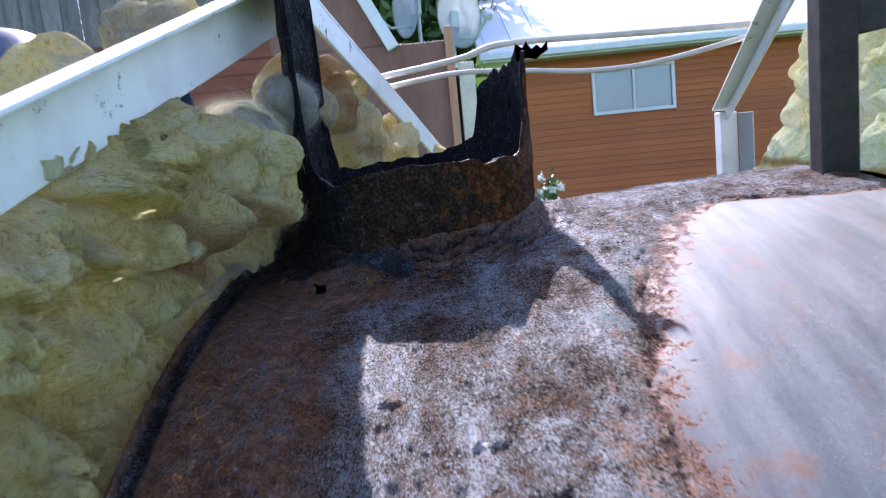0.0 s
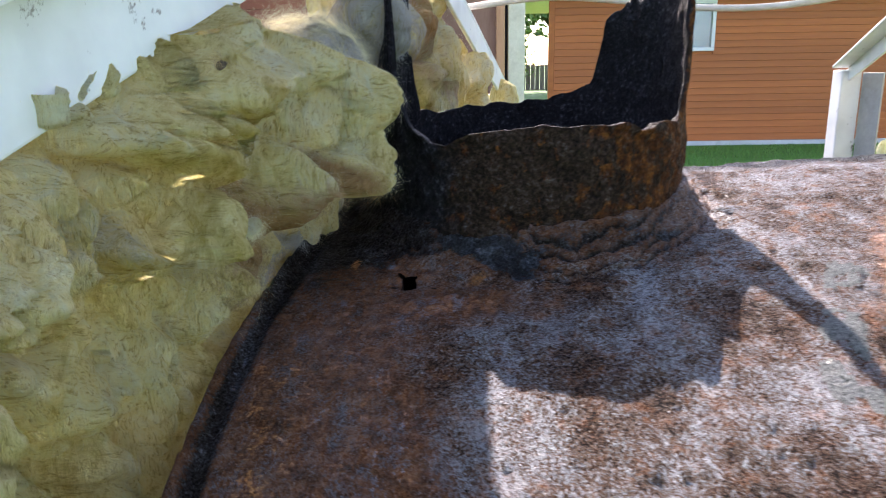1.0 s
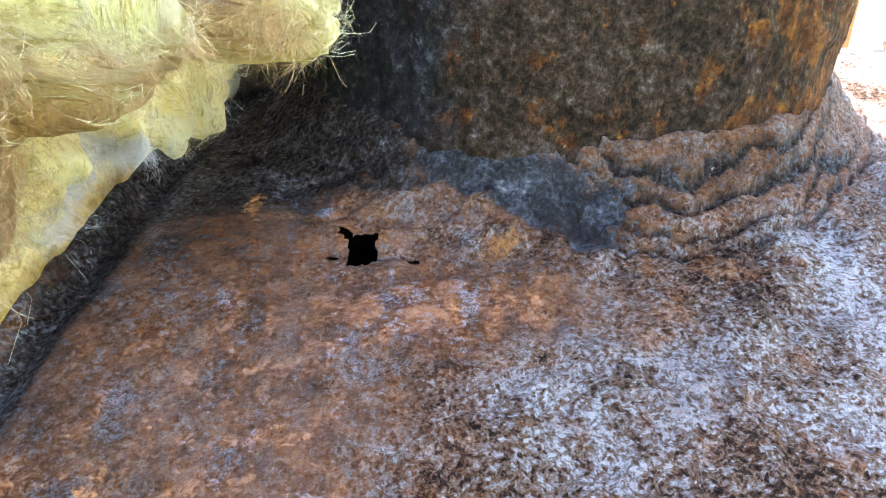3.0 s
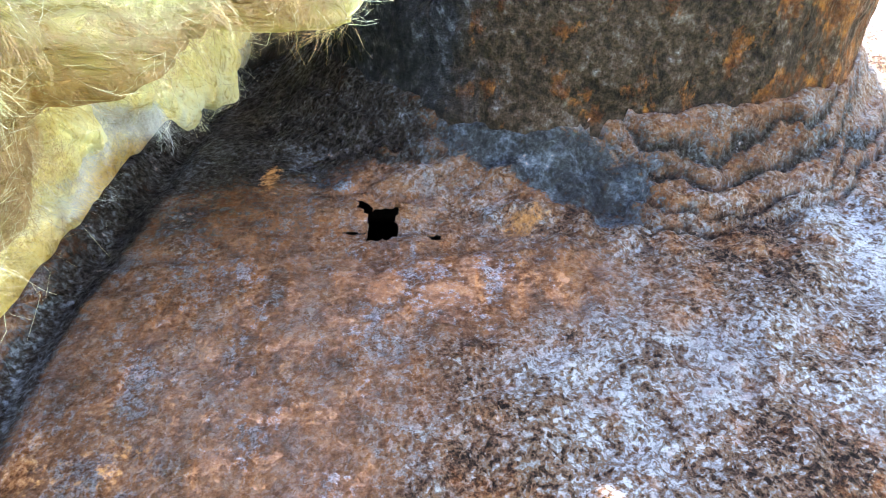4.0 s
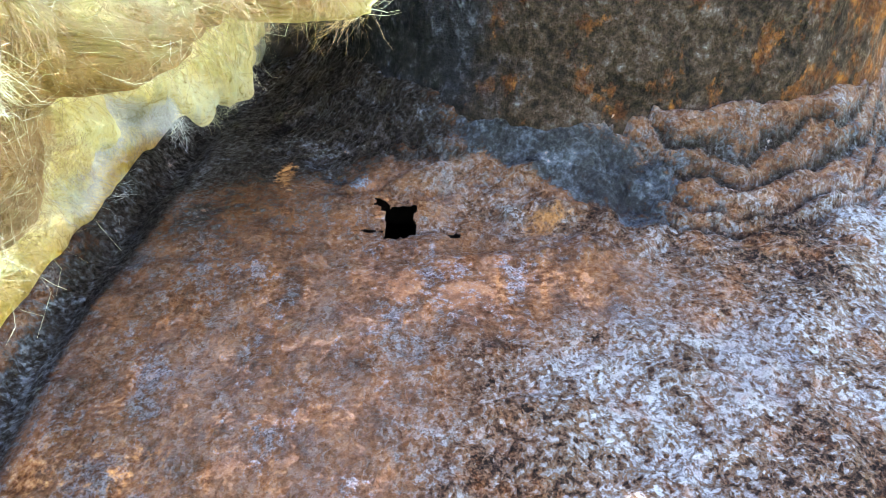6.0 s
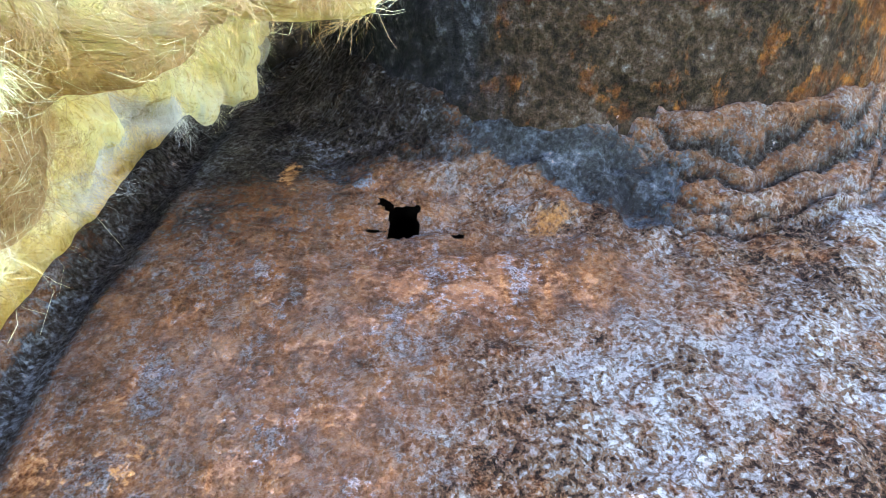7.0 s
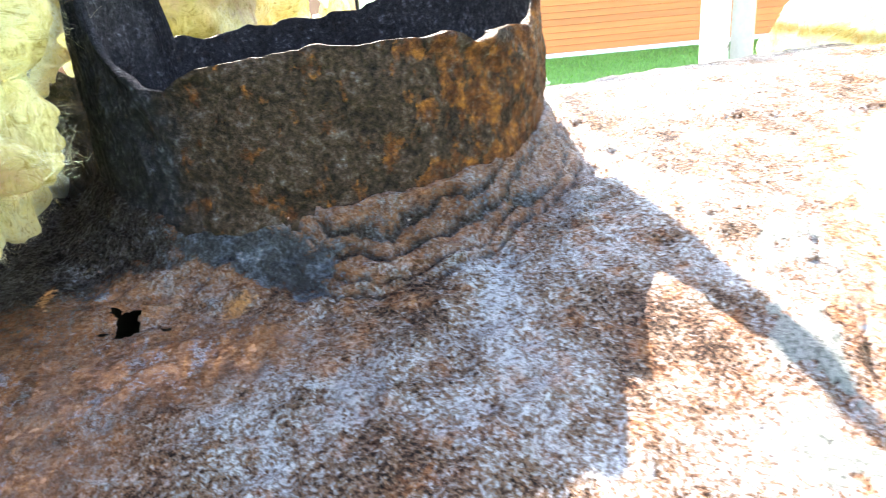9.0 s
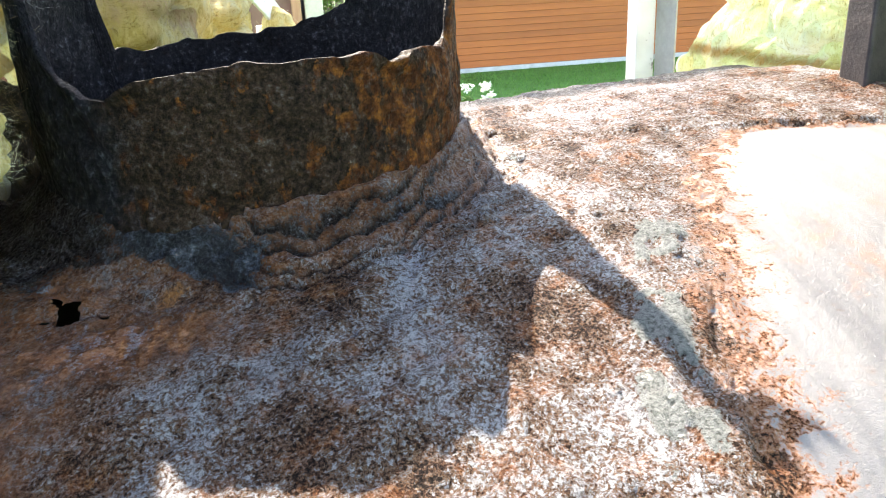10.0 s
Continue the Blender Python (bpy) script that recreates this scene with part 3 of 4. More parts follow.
def flue():
    """The burnt-off flue: a round pipe with a torn, uneven top edge."""
    table = [(0, 1.842), (8, 1.85), (14, 1.826), (36, 1.822), (47, 1.80), (51, 1.765), (55, 1.738), (60, 1.728), (75, 1.716), (90, 1.711), (112, 1.707), (126, 1.703), (139, 1.704),
             (142, 1.74), (145, 1.90), (147, 2.06), (207, 2.06), (211, 1.80), (214, 1.735), (220, 1.705), (230, 1.691), (238, 1.692), (246, 1.699), (262, 1.704), (284, 1.707),
             (297, 1.704), (312, 1.702), (324, 1.703), (331, 1.712), (338, 1.745), (344, 1.80), (349, 1.838), (360, 1.842)]
    nphi, nz = 360, 56
    phi = np.linspace(0, 360, nphi, endpoint=False)
    top = np.interp(phi, [a for a, _ in table], [b for _, b in table])
    q = np.c_[np.cos(np.radians(phi)), np.sin(np.radians(phi)), phi * 0]
    torn = fbm(q, 7, 4, 71)
    top = top + 0.0032 * torn + np.where((phi > 12) & (phi < 60), 0.006 * fbm(q, 14, 3, 73), 0)
    s = np.linspace(0, 1, nz)
    P, S = np.meshgrid(np.radians(phi), s, indexing="ij")
    low = 1.585
    Z = low + S * (top[:, None] - low)
    verts, attrs = [], []
    for inner in (0, 1):
        pts = np.c_[np.cos(P).ravel() * FLUE_R, np.sin(P).ravel() * FLUE_R, Z.ravel()]
        r = FLUE_R + 0.0017 * fbm(pts, 60, 3, 81 + inner) + 0.0028 * fbm(pts, 16, 2, 83)
        r += 0.003 * np.exp(-((Z.ravel() - 1.612) / 0.010) ** 2) * (1 - inner)
        r -= inner * 0.0042
        r += 0.004 * step(S.ravel(), 0.93, 1.0) * fbm(pts, 30, 2, 85) * (1 - inner)
        # the tall strip leans a little outwards
        lean = np.clip((Z.ravel() - 1.72) / 0.34, 0, 1) * ((np.degrees(P.ravel()) > 140) & (np.degrees(P.ravel()) < 220))
        r += 0.006 * lean
        verts.append(np.c_[FLUE_X + np.cos(P).ravel() * r, FLUE_Y + np.sin(P).ravel() * r, Z.ravel()])
        deg = np.degrees(P.ravel())
        dark = 1 - step(np.abs(((deg - 165 + 180) % 360) - 180), 55, 95)
        rusty = step(np.cos(np.radians(deg - 330)), 0.55, 0.95)
        attrs.append((np.maximum(dark, inner * 1.0), rusty * (1 - inner)))
    m = nphi * nz
    i, j = np.meshgrid(np.arange(nphi), np.arange(nz - 1), indexing="ij")
    i, j = i.ravel(), j.ravel()
    k = (i + 1) % nphi
    outer = np.c_[i * nz + j, k * nz + j, k * nz + j + 1, i * nz + j + 1]
    inn = outer[:, ::-1] + m
    ii = np.arange(nphi)
    kk = (ii + 1) % nphi
    cap = np.c_[ii * nz + nz - 1, kk * nz + nz - 1, kk * nz + nz - 1 + m, ii * nz + nz - 1 + m]
    me = bpy.data.meshes.new("flue_pipe")
    me.from_pydata(np.concatenate(verts).tolist(), [], np.concatenate([outer, inn, cap]).tolist())
    set_attr(me, "soot_dark", np.concatenate([a[0] for a in attrs]))
    set_attr(me, "rusty", np.concatenate([a[1] for a in attrs]))
    me.transform(Matrix.Translation(-Vector(boiler.location)))
    return me


pipe = mesh_part("flue_pipe", flue(), FLUE, boiler, "torn round flue stub, sooty black and flaking orange rust", True)
# a ragged tab of plate bent outwards at the flue's highest point
bm = bmesh.new()
outline = [(0.124, 1.822), (0.124, 1.845), (0.133, 1.838), (0.138, 1.846), (0.145, 1.836), (0.152, 1.841), (0.158, 1.836), (0.166, 1.845), (0.166, 1.833), (0.157, 1.828), (0.15, 1.822), (0.14, 1.825)]
bm.faces.new([bm.verts.new((a, 1.185, b)) for a, b in outline])
bmesh.ops.solidify(bm, geom=bm.faces[:], thickness=0.004)
part("torn_tab", local(boiler, bm), DARK_STEEL, boiler)
# Unseen disc added inside the flue to keep sun out of the tank.
bm = bmesh.new()
bmesh.ops.create_cone(bm, cap_ends=True, segments=48, radius1=FLUE_R - 0.004, radius2=FLUE_R - 0.004, depth=0.006, matrix=Matrix.Translation((FLUE_X, FLUE_Y, 1.60)))
part("damper_plate", local(boiler, bm), DARK_STEEL, boiler)
# floor of the tank, under the hole
part("inner_baffle", local(boiler, box(-0.22, 0.57, 0.52, 2.03, 1.16, 1.17)), DARK_STEEL, boiler)

# dark post on the boiler's far end
post = thing("steel_post", "dark steel post standing on the boiler's end", "post", (0.545, 1.20, 1.61))
part("upright", local(post, box(0.521, 0.572, 1.19, 1.225, 1.605, 2.45, 0.003)), DARK_STEEL, post)
part("side_strap", local(post, bar((0.572, 1.205, 1.84), (0.72, 1.16, 1.86), 0.008, 0.05)), DARK_STEEL, post)


# ---- frame of the little boiler house ----
roof_frame = thing("roof_frame", "white painted steel angle frame of the opened boiler house", "frame", (0.2, 1.3, GROUND))
APEX = Vector((-0.182, 1.30, 1.945))
part("rafter", local(roof_frame, bar(APEX + Vector((0.018, 0.08, 0.029)), (-0.362, 0.49, 1.648), 0.034, 0.074, 0.003, 0.006)), WHITE, roof_frame)
part("rafter", local(roof_frame, bar(APEX + Vector((0.004, -0.01, 0.015)), (0.014, 2.16, 1.699), 0.034, 0.05, 0.003, 0.006)), WHITE, roof_frame)
part("rafter", local(roof_frame, bar((0.53, 1.25, 1.935), (0.695, 1.965, 1.728), 0.034, 0.034, 0.003, 0.006)), WHITE, roof_frame)
part("corner_post", local(roof_frame, box(0.69, 0.73, 1.95, 1.99, GROUND, 1.735, 0.003)), WHITE, roof_frame)
part("corner_post", local(roof_frame, box(-0.02, 0.02, 2.15, 2.19, GROUND, 1.69, 0.003)), WHITE, roof_frame)
part("corner_post", local(roof_frame, box(-0.385, -0.345, 0.47, 0.51, GROUND, 1.64, 0.003)), WHITE, roof_frame)
part("side_sheet", local(roof_frame, bar((0.735, 1.955, 1.05), (0.745, 1.90, 1.05), 0.004, 1.36, 0.001)), PANEL, roof_frame)


def cord(name, pts, r):
    ob = thing(name, "cream flexible cord slung between the frame rafters", "cable", pts[0], "cords on the frame")
    vs = [Vector(p) for p in pts]
    fine = []
    for i in range(len(vs) - 1):
        p0, p1, p2, p3 = vs[max(i - 1, 0)], vs[i], vs[i + 1], vs[min(i + 2, len(vs) - 1)]
        for t in np.linspace(0, 1, 8, endpoint=False):
            fine.append(0.5 * ((2 * p1) + (-p0 + p2) * t + (2 * p0 - 5 * p1 + 4 * p2 - p3) * t * t + (-p0 + 3 * p1 - 3 * p2 + p3) * t ** 3))
    fine.append(vs[-1])
    part("cord_run", local(ob, tube(fine, r, 8)), CORD, ob, smooth=True)


cord("power_cord", [(-0.092, 1.76, 1.872), (0.08, 1.75, 1.893), (0.17, 1.74, 1.913), (0.40, 1.70, 1.905), (0.63, 1.64, 1.893)], 0.0068)
cord("power_cord", [(-0.080, 1.78, 1.852), (0.07, 1.76, 1.866), (0.20, 1.74, 1.857), (0.34, 1.72, 1.842), (0.47, 1.69, 1.845), (0.636, 1.64, 1.873)], 0.0058)


# ---- glass wool ----
def strands(me, count, length, seed, thick=0.00006, keep=None):
    """Loose fibres standing off a wool surface."""
    rng = np.random.default_rng(seed)
    co = np.empty(len(me.vertices) * 3)
    no = np.empty(len(me.vertices) * 3)
    me.vertices.foreach_get("co", co)
    me.vertex_normals.foreach_get("vector", no)
    co, no = co.reshape(-1, 3), no.reshape(-1, 3)
    pick = rng.integers(0, len(co), count) if keep is None else rng.choice(np.nonzero(keep)[0], count)
    p, n = co[pick], no[pick]
    flow = np.c_[fbm(p, 16, 2, seed), fbm(p, 16, 2, seed + 3), fbm(p, 16, 2, seed + 6)]
    tang = 0.38 * rng.normal(size=(count, 3)) + 2.4 * flow + np.array([0.1, 0.0, -0.3])
    tang -= n * (tang * n).sum(1, keepdims=True) * 0.93
    tang /= np.linalg.norm(tang, axis=1, keepdims=True)
    curl = rng.normal(size=(count, 3)) * 0.8
    ln = length * rng.uniform(0.3, 1.3, (count, 1)) ** 1.5
    side = np.cross(tang, rng.normal(size=(count, 3)))
    side /= np.linalg.norm(side, axis=1, keepdims=True) + 1e-9
    segs = 5
    vs = []
    for k in range(segs):
        t = k / (segs - 1)
        c = p - n * 0.003 + tang * ln * t + (curl * t * t * 0.5 + curl[:, [1, 2, 0]] * 0.12 * math.sin(t * 6.0) + n * 0.30 * math.sin(t * 2.8)) * ln
        w = thick * rng.uniform(0.6, 1.5, (count, 1)) * (1 - 0.5 * t)
        vs += [c - side * w, c + side * w]
    V = np.stack(vs, 1).reshape(-1, 3)
    base = np.arange(count)[:, None] * (2 * segs)
    F = np.concatenate([base + np.array([2 * k, 2 * k + 1, 2 * k + 3, 2 * k + 2]) for k in range(segs - 1)])
    out = bpy.data.meshes.new("fibre_fuzz")
    out.from_pydata(V.tolist(), [], F.tolist())
    return out


def puff(p, seed, a=1.0):
    """Billowing height: round tufts with creases between."""
    warp = p + 0.02 * np.c_[fbm(p, 14, 2, seed + 5), fbm(p, 14, 2, seed + 6), fbm(p, 14, 2, seed + 7)]
    h = 0.060 * np.abs(fbm(warp, 8, 1, seed)) ** 0.75 + 0.056 * np.abs(lattice(warp * 19, seed + 1)) ** 0.8 + 0.020 * np.abs(lattice(warp * 45, seed + 2)) ** 0.8
    return a * (h + 0.0055 * fbm(p * np.array([1, 1, 0.5]), 100, 3, seed + 3))


def billow(u, v, seed, cu, cv):
    """Pillow-like lumps with deep creases between them, over a sheet's two directions."""
    rng = np.random.default_rng(seed)
    U, V = u / cu, v / cv
    iu, iv = np.floor(U).astype(int), np.floor(V).astype(int)
    jit = rng.random((64, 64, 3))
    best, tall = np.full(len(u), 9.0), np.zeros(len(u))
    for du in (-1, 0, 1):
        for dv in (-1, 0, 1):
            j = jit[(iu + du) % 64, (iv + dv) % 64]
            d = np.hypot(U - iu - du - j[:, 0], V - iv - dv - j[:, 1]) / (0.75 + 0.5 * j[:, 2])
            nearer = d < best
            best = np.where(nearer, d, best)
            tall = np.where(nearer, 0.6 + 0.6 * j[:, 2], tall)
    return tall * np.sqrt(np.clip(1.0 - (best / 0.74) ** 2, 0, 1))


def batt(at, size, seed, label, grey=0.0, brown=0.0, amp=1.0, fibres=700, length=0.02, fibre_mat=None, level=6, mat=None):
    ob = thing("insulation_batt", label, "insulation", at, "glass wool batts")
    bm = bmesh.new()
    bmesh.ops.create_icosphere(bm, subdivisions=level, radius=1)
    me = bpy.data.meshes.new("wool")
    bm.to_mesh(me)
    bm.free()
    n = np.empty(len(me.vertices) * 3)
    me.vertices.foreach_get("co", n)
    n = n.reshape(-1, 3)
    p = n * np.array(size)
    w = p + np.array(at)
    p = p * (0.72 + 0.30 * fbm(w, 14, 2, seed + 20)[:, None] + 0.12 * fbm(w, 40, 2, seed + 21)[:, None]) + n * puff(w, seed, amp)[:, None] * min(1.0, max(size) / 0.13)
    me.vertices.foreach_set("co", p.ravel())
    set_attr(me, "grey", np.clip(grey + 0.5 * fbm(w, 10, 3, seed + 9), 0, 1) if grey else np.clip(0.35 * fbm(w, 9, 3, seed + 9), 0, 1))
    set_attr(me, "brown", np.clip(brown + 0.6 * fbm(w, 9, 3, seed + 10), 0, 1) if brown else np.zeros(len(p)))
    me.update()
    mesh_part("wool", me, mat or WOOL, ob, smooth=True)
    if fibres:
        tagged(mesh_part("fibre_fuzz", strands(me, fibres, length, seed), fibre_mat or FIBRE, ob), kind="stuff")
    return ob


def wool_wall():
    """The torn batt that hangs along the boiler's near end, with one lobe leaning over the lip."""
    ob = thing("insulation_batt", "torn yellow glass wool batt beside the boiler, scorched brown", "insulation", (-0.32, 0.9, 1.2), "glass wool batts")
    ny, nz = 460, 440
    Y, V = np.meshgrid(np.linspace(0.30, 1.32, ny), np.linspace(0, 1, nz), indexing="ij")
    V = 0.62 * V + 0.38 * step(V, 0.0, 1.0)
    top = 1.915 - 0.355 * np.abs(Y - 1.30) - 0.05 * step(Y, 1.02, 1.12) - 0.09 * step(Y, 1.16, 1.26)
    Z = 1.0 + V * (top - 1.0)
    y, z, roof = Y.ravel(), Z.ravel(), top.ravel()
    q = np.c_[y * 0, y, z]
    yw, zw = y + 0.014 * fbm(q, 18, 3, 401), z + 0.010 * fbm(q, 22, 3, 402)
    low = rim_x(y) - 0.040 - 0.03 * step(0.9 - y, 0, 0.3) + 0.02 * step(1.45 - z, 0, 0.2)
    mid = rim_x(y) - 0.004 - 0.034 * step(0.99 - yw, 0, 0.07) + 0.012 * step(y, 1.10, 1.20)
    lobe = np.where(yw > 0.936, -0.238 + 0.43 * (yw - 0.936), -0.238 - 0.30 * (0.936 - yw))
    lobe = np.minimum(lobe, -0.176) - 0.042 * step(yw, 1.10, 1.14)
    under = 1.652 + 0.045 * step(y, 0.99, 1.10)
    base = low + (mid - low) * step(zw, 1.572, 1.602)
    base = base + (lobe - base) * step(zw, under - 0.008, under + 0.014)
    base = base - 0.07 * step(z, 1.745, 1.83) * step(y, 0.95, 1.1) - 0.05 * step(z - roof, -0.05, 0.0)
    p = np.c_[base, y, z]
    wp = p + 0.011 * np.c_[fbm(p, 20, 3, 411), fbm(p, 20, 3, 412), fbm(p, 20, 3, 413)]
    h = 0.078 * billow(wp[:, 1] + 0.3 * wp[:, 0], wp[:, 2], 5, 0.050, 0.066) + 0.028 * billow(wp[:, 1] + 0.5 * wp[:, 0], wp[:, 2], 6, 0.022, 0.030)
    h += 0.0055 * np.abs(lattice(wp * np.array([90, 90, 55]), 7)) + 0.0028 * fbm(wp * np.array([1, 1, 0.4]), 170, 3, 8)
    tight = 1 - 0.55 * step(zw, 1.575, 1.60) * (1 - step(zw, under - 0.01, under + 0.01)) * step(y, 0.94, 1.0)
    x = base - 0.066 * tight + h * tight
    yy = y + 0.012 * fbm(p, 16, 2, 91) - 0.2 * h
    zz = z - 0.10 * h + 0.006 * fbm(p, 16, 2, 92)
    me = bpy.data.meshes.new("wool")
    k = np.arange((ny - 1) * (nz - 1))
    a = (k // (nz - 1)) * nz + k % (nz - 1)
    me.from_pydata((np.c_[x, yy, zz] - np.array(ob.location)).tolist(), [], np.c_[a, a + nz, a + nz + 1, a + 1].tolist())
    spot = lambda cy, cz, wy, wz: np.exp(-((yw - cy) / wy) ** 2 - ((zw - cz) / wz) ** 2)
    wob = fbm(p, 16, 3, 95)
    grey = 0.95 * spot(1.085, 1.606, 0.045, 0.014) + 0.5 * spot(1.03, 1.588, 0.03, 0.012) + 0.5 * spot(1.09, 1.715, 0.03, 0.02) + 0.35 * spot(0.83, 1.66, 0.05, 0.06)
    brown = 1.1 * bell(zw - under + 0.004, 0.024) * step(yw, 0.90, 0.95) * step(1.10 - yw, 0, 0.05) * (0.8 + 0.5 * wob) + 0.95 * spot(1.0, 1.612, 0.05, 0.028)
    brown += 0.75 * spot(1.02, 1.69, 0.016, 0.016) + 0.55 * spot(1.13, 1.74, 0.04, 0.03) + 0.5 * spot(0.93, 1.69, 0.02, 0.012)
    set_attr(me, "grey", np.clip(grey + 0.3 * wob * (grey > 0.1), 0, 1))
    set_attr(me, "brown", np.clip(brown + 0.3 * wob * (brown > 0.1), 0, 1))
    me.update()
    mesh_part("wool", me, WOOL, ob, smooth=True)
    tagged(mesh_part("fibre_fuzz", strands(me, 16000, 0.008, 77, 0.00005), FIBRE, ob), kind="stuff")
    near = (y > 0.90) & (y < 1.28) & (z > 1.56) & (z < 1.80)
    tagged(mesh_part("fibre_fuzz", strands(me, 30000, 0.009, 78, 0.000045, near & (grey + brown < 0.5)), FIBRE, ob), kind="stuff")
    tagged(mesh_part("fibre_fuzz", strands(me, 12000, 0.012, 79, 0.00005, near & (grey > 0.3)), FIBRE_GREY, ob), kind="stuff")
    tagged(mesh_part("fibre_fuzz", strands(me, 20000, 0.010, 80, 0.00005, near & (brown > 0.3)), FIBRE_BROWN, ob), kind="stuff")
    tagged(mesh_part("fibre_fuzz", strands(me, 3000, 0.013, 82, 0.00005, near & (brown > 0.3)), FIBRE, ob), kind="stuff")
    # the batt's other face and its edges
    cy, cz = np.arange(0, ny, 9), np.arange(0, nz, 9)
    cy, cz = np.append(cy, ny - 1), np.append(cz, nz - 1)
    grid = (cy[:, None] * nz + cz[None, :]).ravel()
    back = np.c_[np.minimum(base[grid], -0.27) - 0.085 + 0.02 * fbm(p[grid], 14, 2, 97), yy[grid], zz[grid]] - np.array(ob.location)
    m2 = bpy.data.meshes.new("backing")
    k = np.arange((len(cy) - 1) * (len(cz) - 1))
    a = (k // (len(cz) - 1)) * len(cz) + k % (len(cz) - 1)
    faces = np.c_[a, a + 1, a + len(cz) + 1, a + len(cz)].tolist()
    front = np.c_[x[grid], yy[grid], zz[grid]] - np.array(ob.location)
    w, m = len(cz), len(grid)
    for line in (np.arange(len(cy)) * w + w - 1, np.arange(w), (len(cy) - 1) * w + np.arange(w)):
        faces += [[int(i), int(j), int(j + m), int(i + m)] for i, j in zip(line, line[1:])]
    m2.from_pydata(np.concatenate([back, front]).tolist(), [], faces)
    set_attr(m2, "grey", np.full(2 * m, 0.15))
    set_attr(m2, "brown", np.zeros(2 * m))
    mesh_part("backing", m2, WOOL, ob, smooth=True)


wool_wall()
YEL = "loose yellow glass wool batt stuffed inside the boiler house frame"
batt((-0.184, 1.185, 1.797), (0.032, 0.036, 0.038), 11, "smoke-grey puff of glass wool hanging by the flue", 1.0, 0, 0.7, 8000, 0.014, FIBRE_GREY, 6)
batt((-0.225, 1.14, 1.752), (0.028, 0.045, 0.035), 12, "scorched grey-brown glass wool tuft beside the flue", 0.45, 0.5, 1.3, 26000, 0.02)
batt((-0.285, 1.27, 1.61), (0.03, 0.07, 0.03), 13, "scorched grey glass wool tuft lying along the boiler lip", 0.55, 0.35, 1.0, 22000, 0.018, FIBRE_GREY)
# Unseen tuft added behind the flue to block stray sun on the boiler.
batt((-0.20, 1.34, 1.80), (0.03, 0.05, 0.075), 34, "added grey-brown glass wool sun blocker hidden behind the flue", 0.5, 0.6, 1.0, 3000, 0.014)
# Dark tuft added to close a bright gap that should lie in shade.
batt((-0.222, 1.29, 1.645), (0.034, 0.035, 0.045), 33, "added black-brown glass wool, dark for the shaded gap behind the flue", 0.0, 0.0, 0.8, 3000, 0.012, FIBRE_BROWN, 5, WOOL_DARK)
batt((-0.186, 1.062, 1.694), (0.012, 0.028, 0.010), 35, "frayed wisp of scorched glass wool at the batt's tip", 0.15, 0.45, 0.35, 4000, 0.011, None, 5)
batt((-0.236, 0.936, 1.651), (0.005, 0.014, 0.006), 36, "white tuft of frayed glass wool on the batt", 0.0, 0.0, 0.2, 1500, 0.009, None, 4, WOOL_PALE_SUNLIT)
# Dark flake put in where the batt has a dark slit.
batt((-0.240, 0.912, 1.757), (0.004, 0.016, 0.005), 37, "small dark flake in place of a dark slit in the yellow batt", 0.0, 0.0, 0.15, 300, 0.008, FIBRE_BROWN, 4, WOOL_DARK)
batt((-0.36, 1.28, 1.91), (0.06, 0.06, 0.035), 14, "grey-yellow glass wool heaped over the rafter", 0.35, 0, 1.0, 900, 0.03)
batt((-0.47, 1.24, 1.855), (0.05, 0.06, 0.04), 15, "grey-yellow glass wool heaped over the rafter", 0.3, 0, 1.0, 900, 0.03)
batt((-0.60, 1.2, 1.765), (0.09, 0.07, 0.04), 16, "pale glass wool heaped over the rafter", 0.2, 0, 1.0, 700, 0.03)
batt((-0.178, 1.62, 1.78), (0.045, 0.06, 0.10), 17, YEL, 0.0, 0.1, 1.0, 700, 0.02)
batt((-0.205, 1.58, 1.75), (0.05, 0.07, 0.12), 18, YEL, 0.15, 0.35, 1.0, 700, 0.02)
batt((-0.10, 1.86, 1.70), (0.06, 0.09, 0.10), 19, YEL, 0.0, 0.2, 1.0, 400, 0.02)
batt((0.02, 2.09, 1.655), (0.02, 0.03, 0.07), 20, YEL, 0.0, 0, 0.6, 200, 0.02, None, 5)


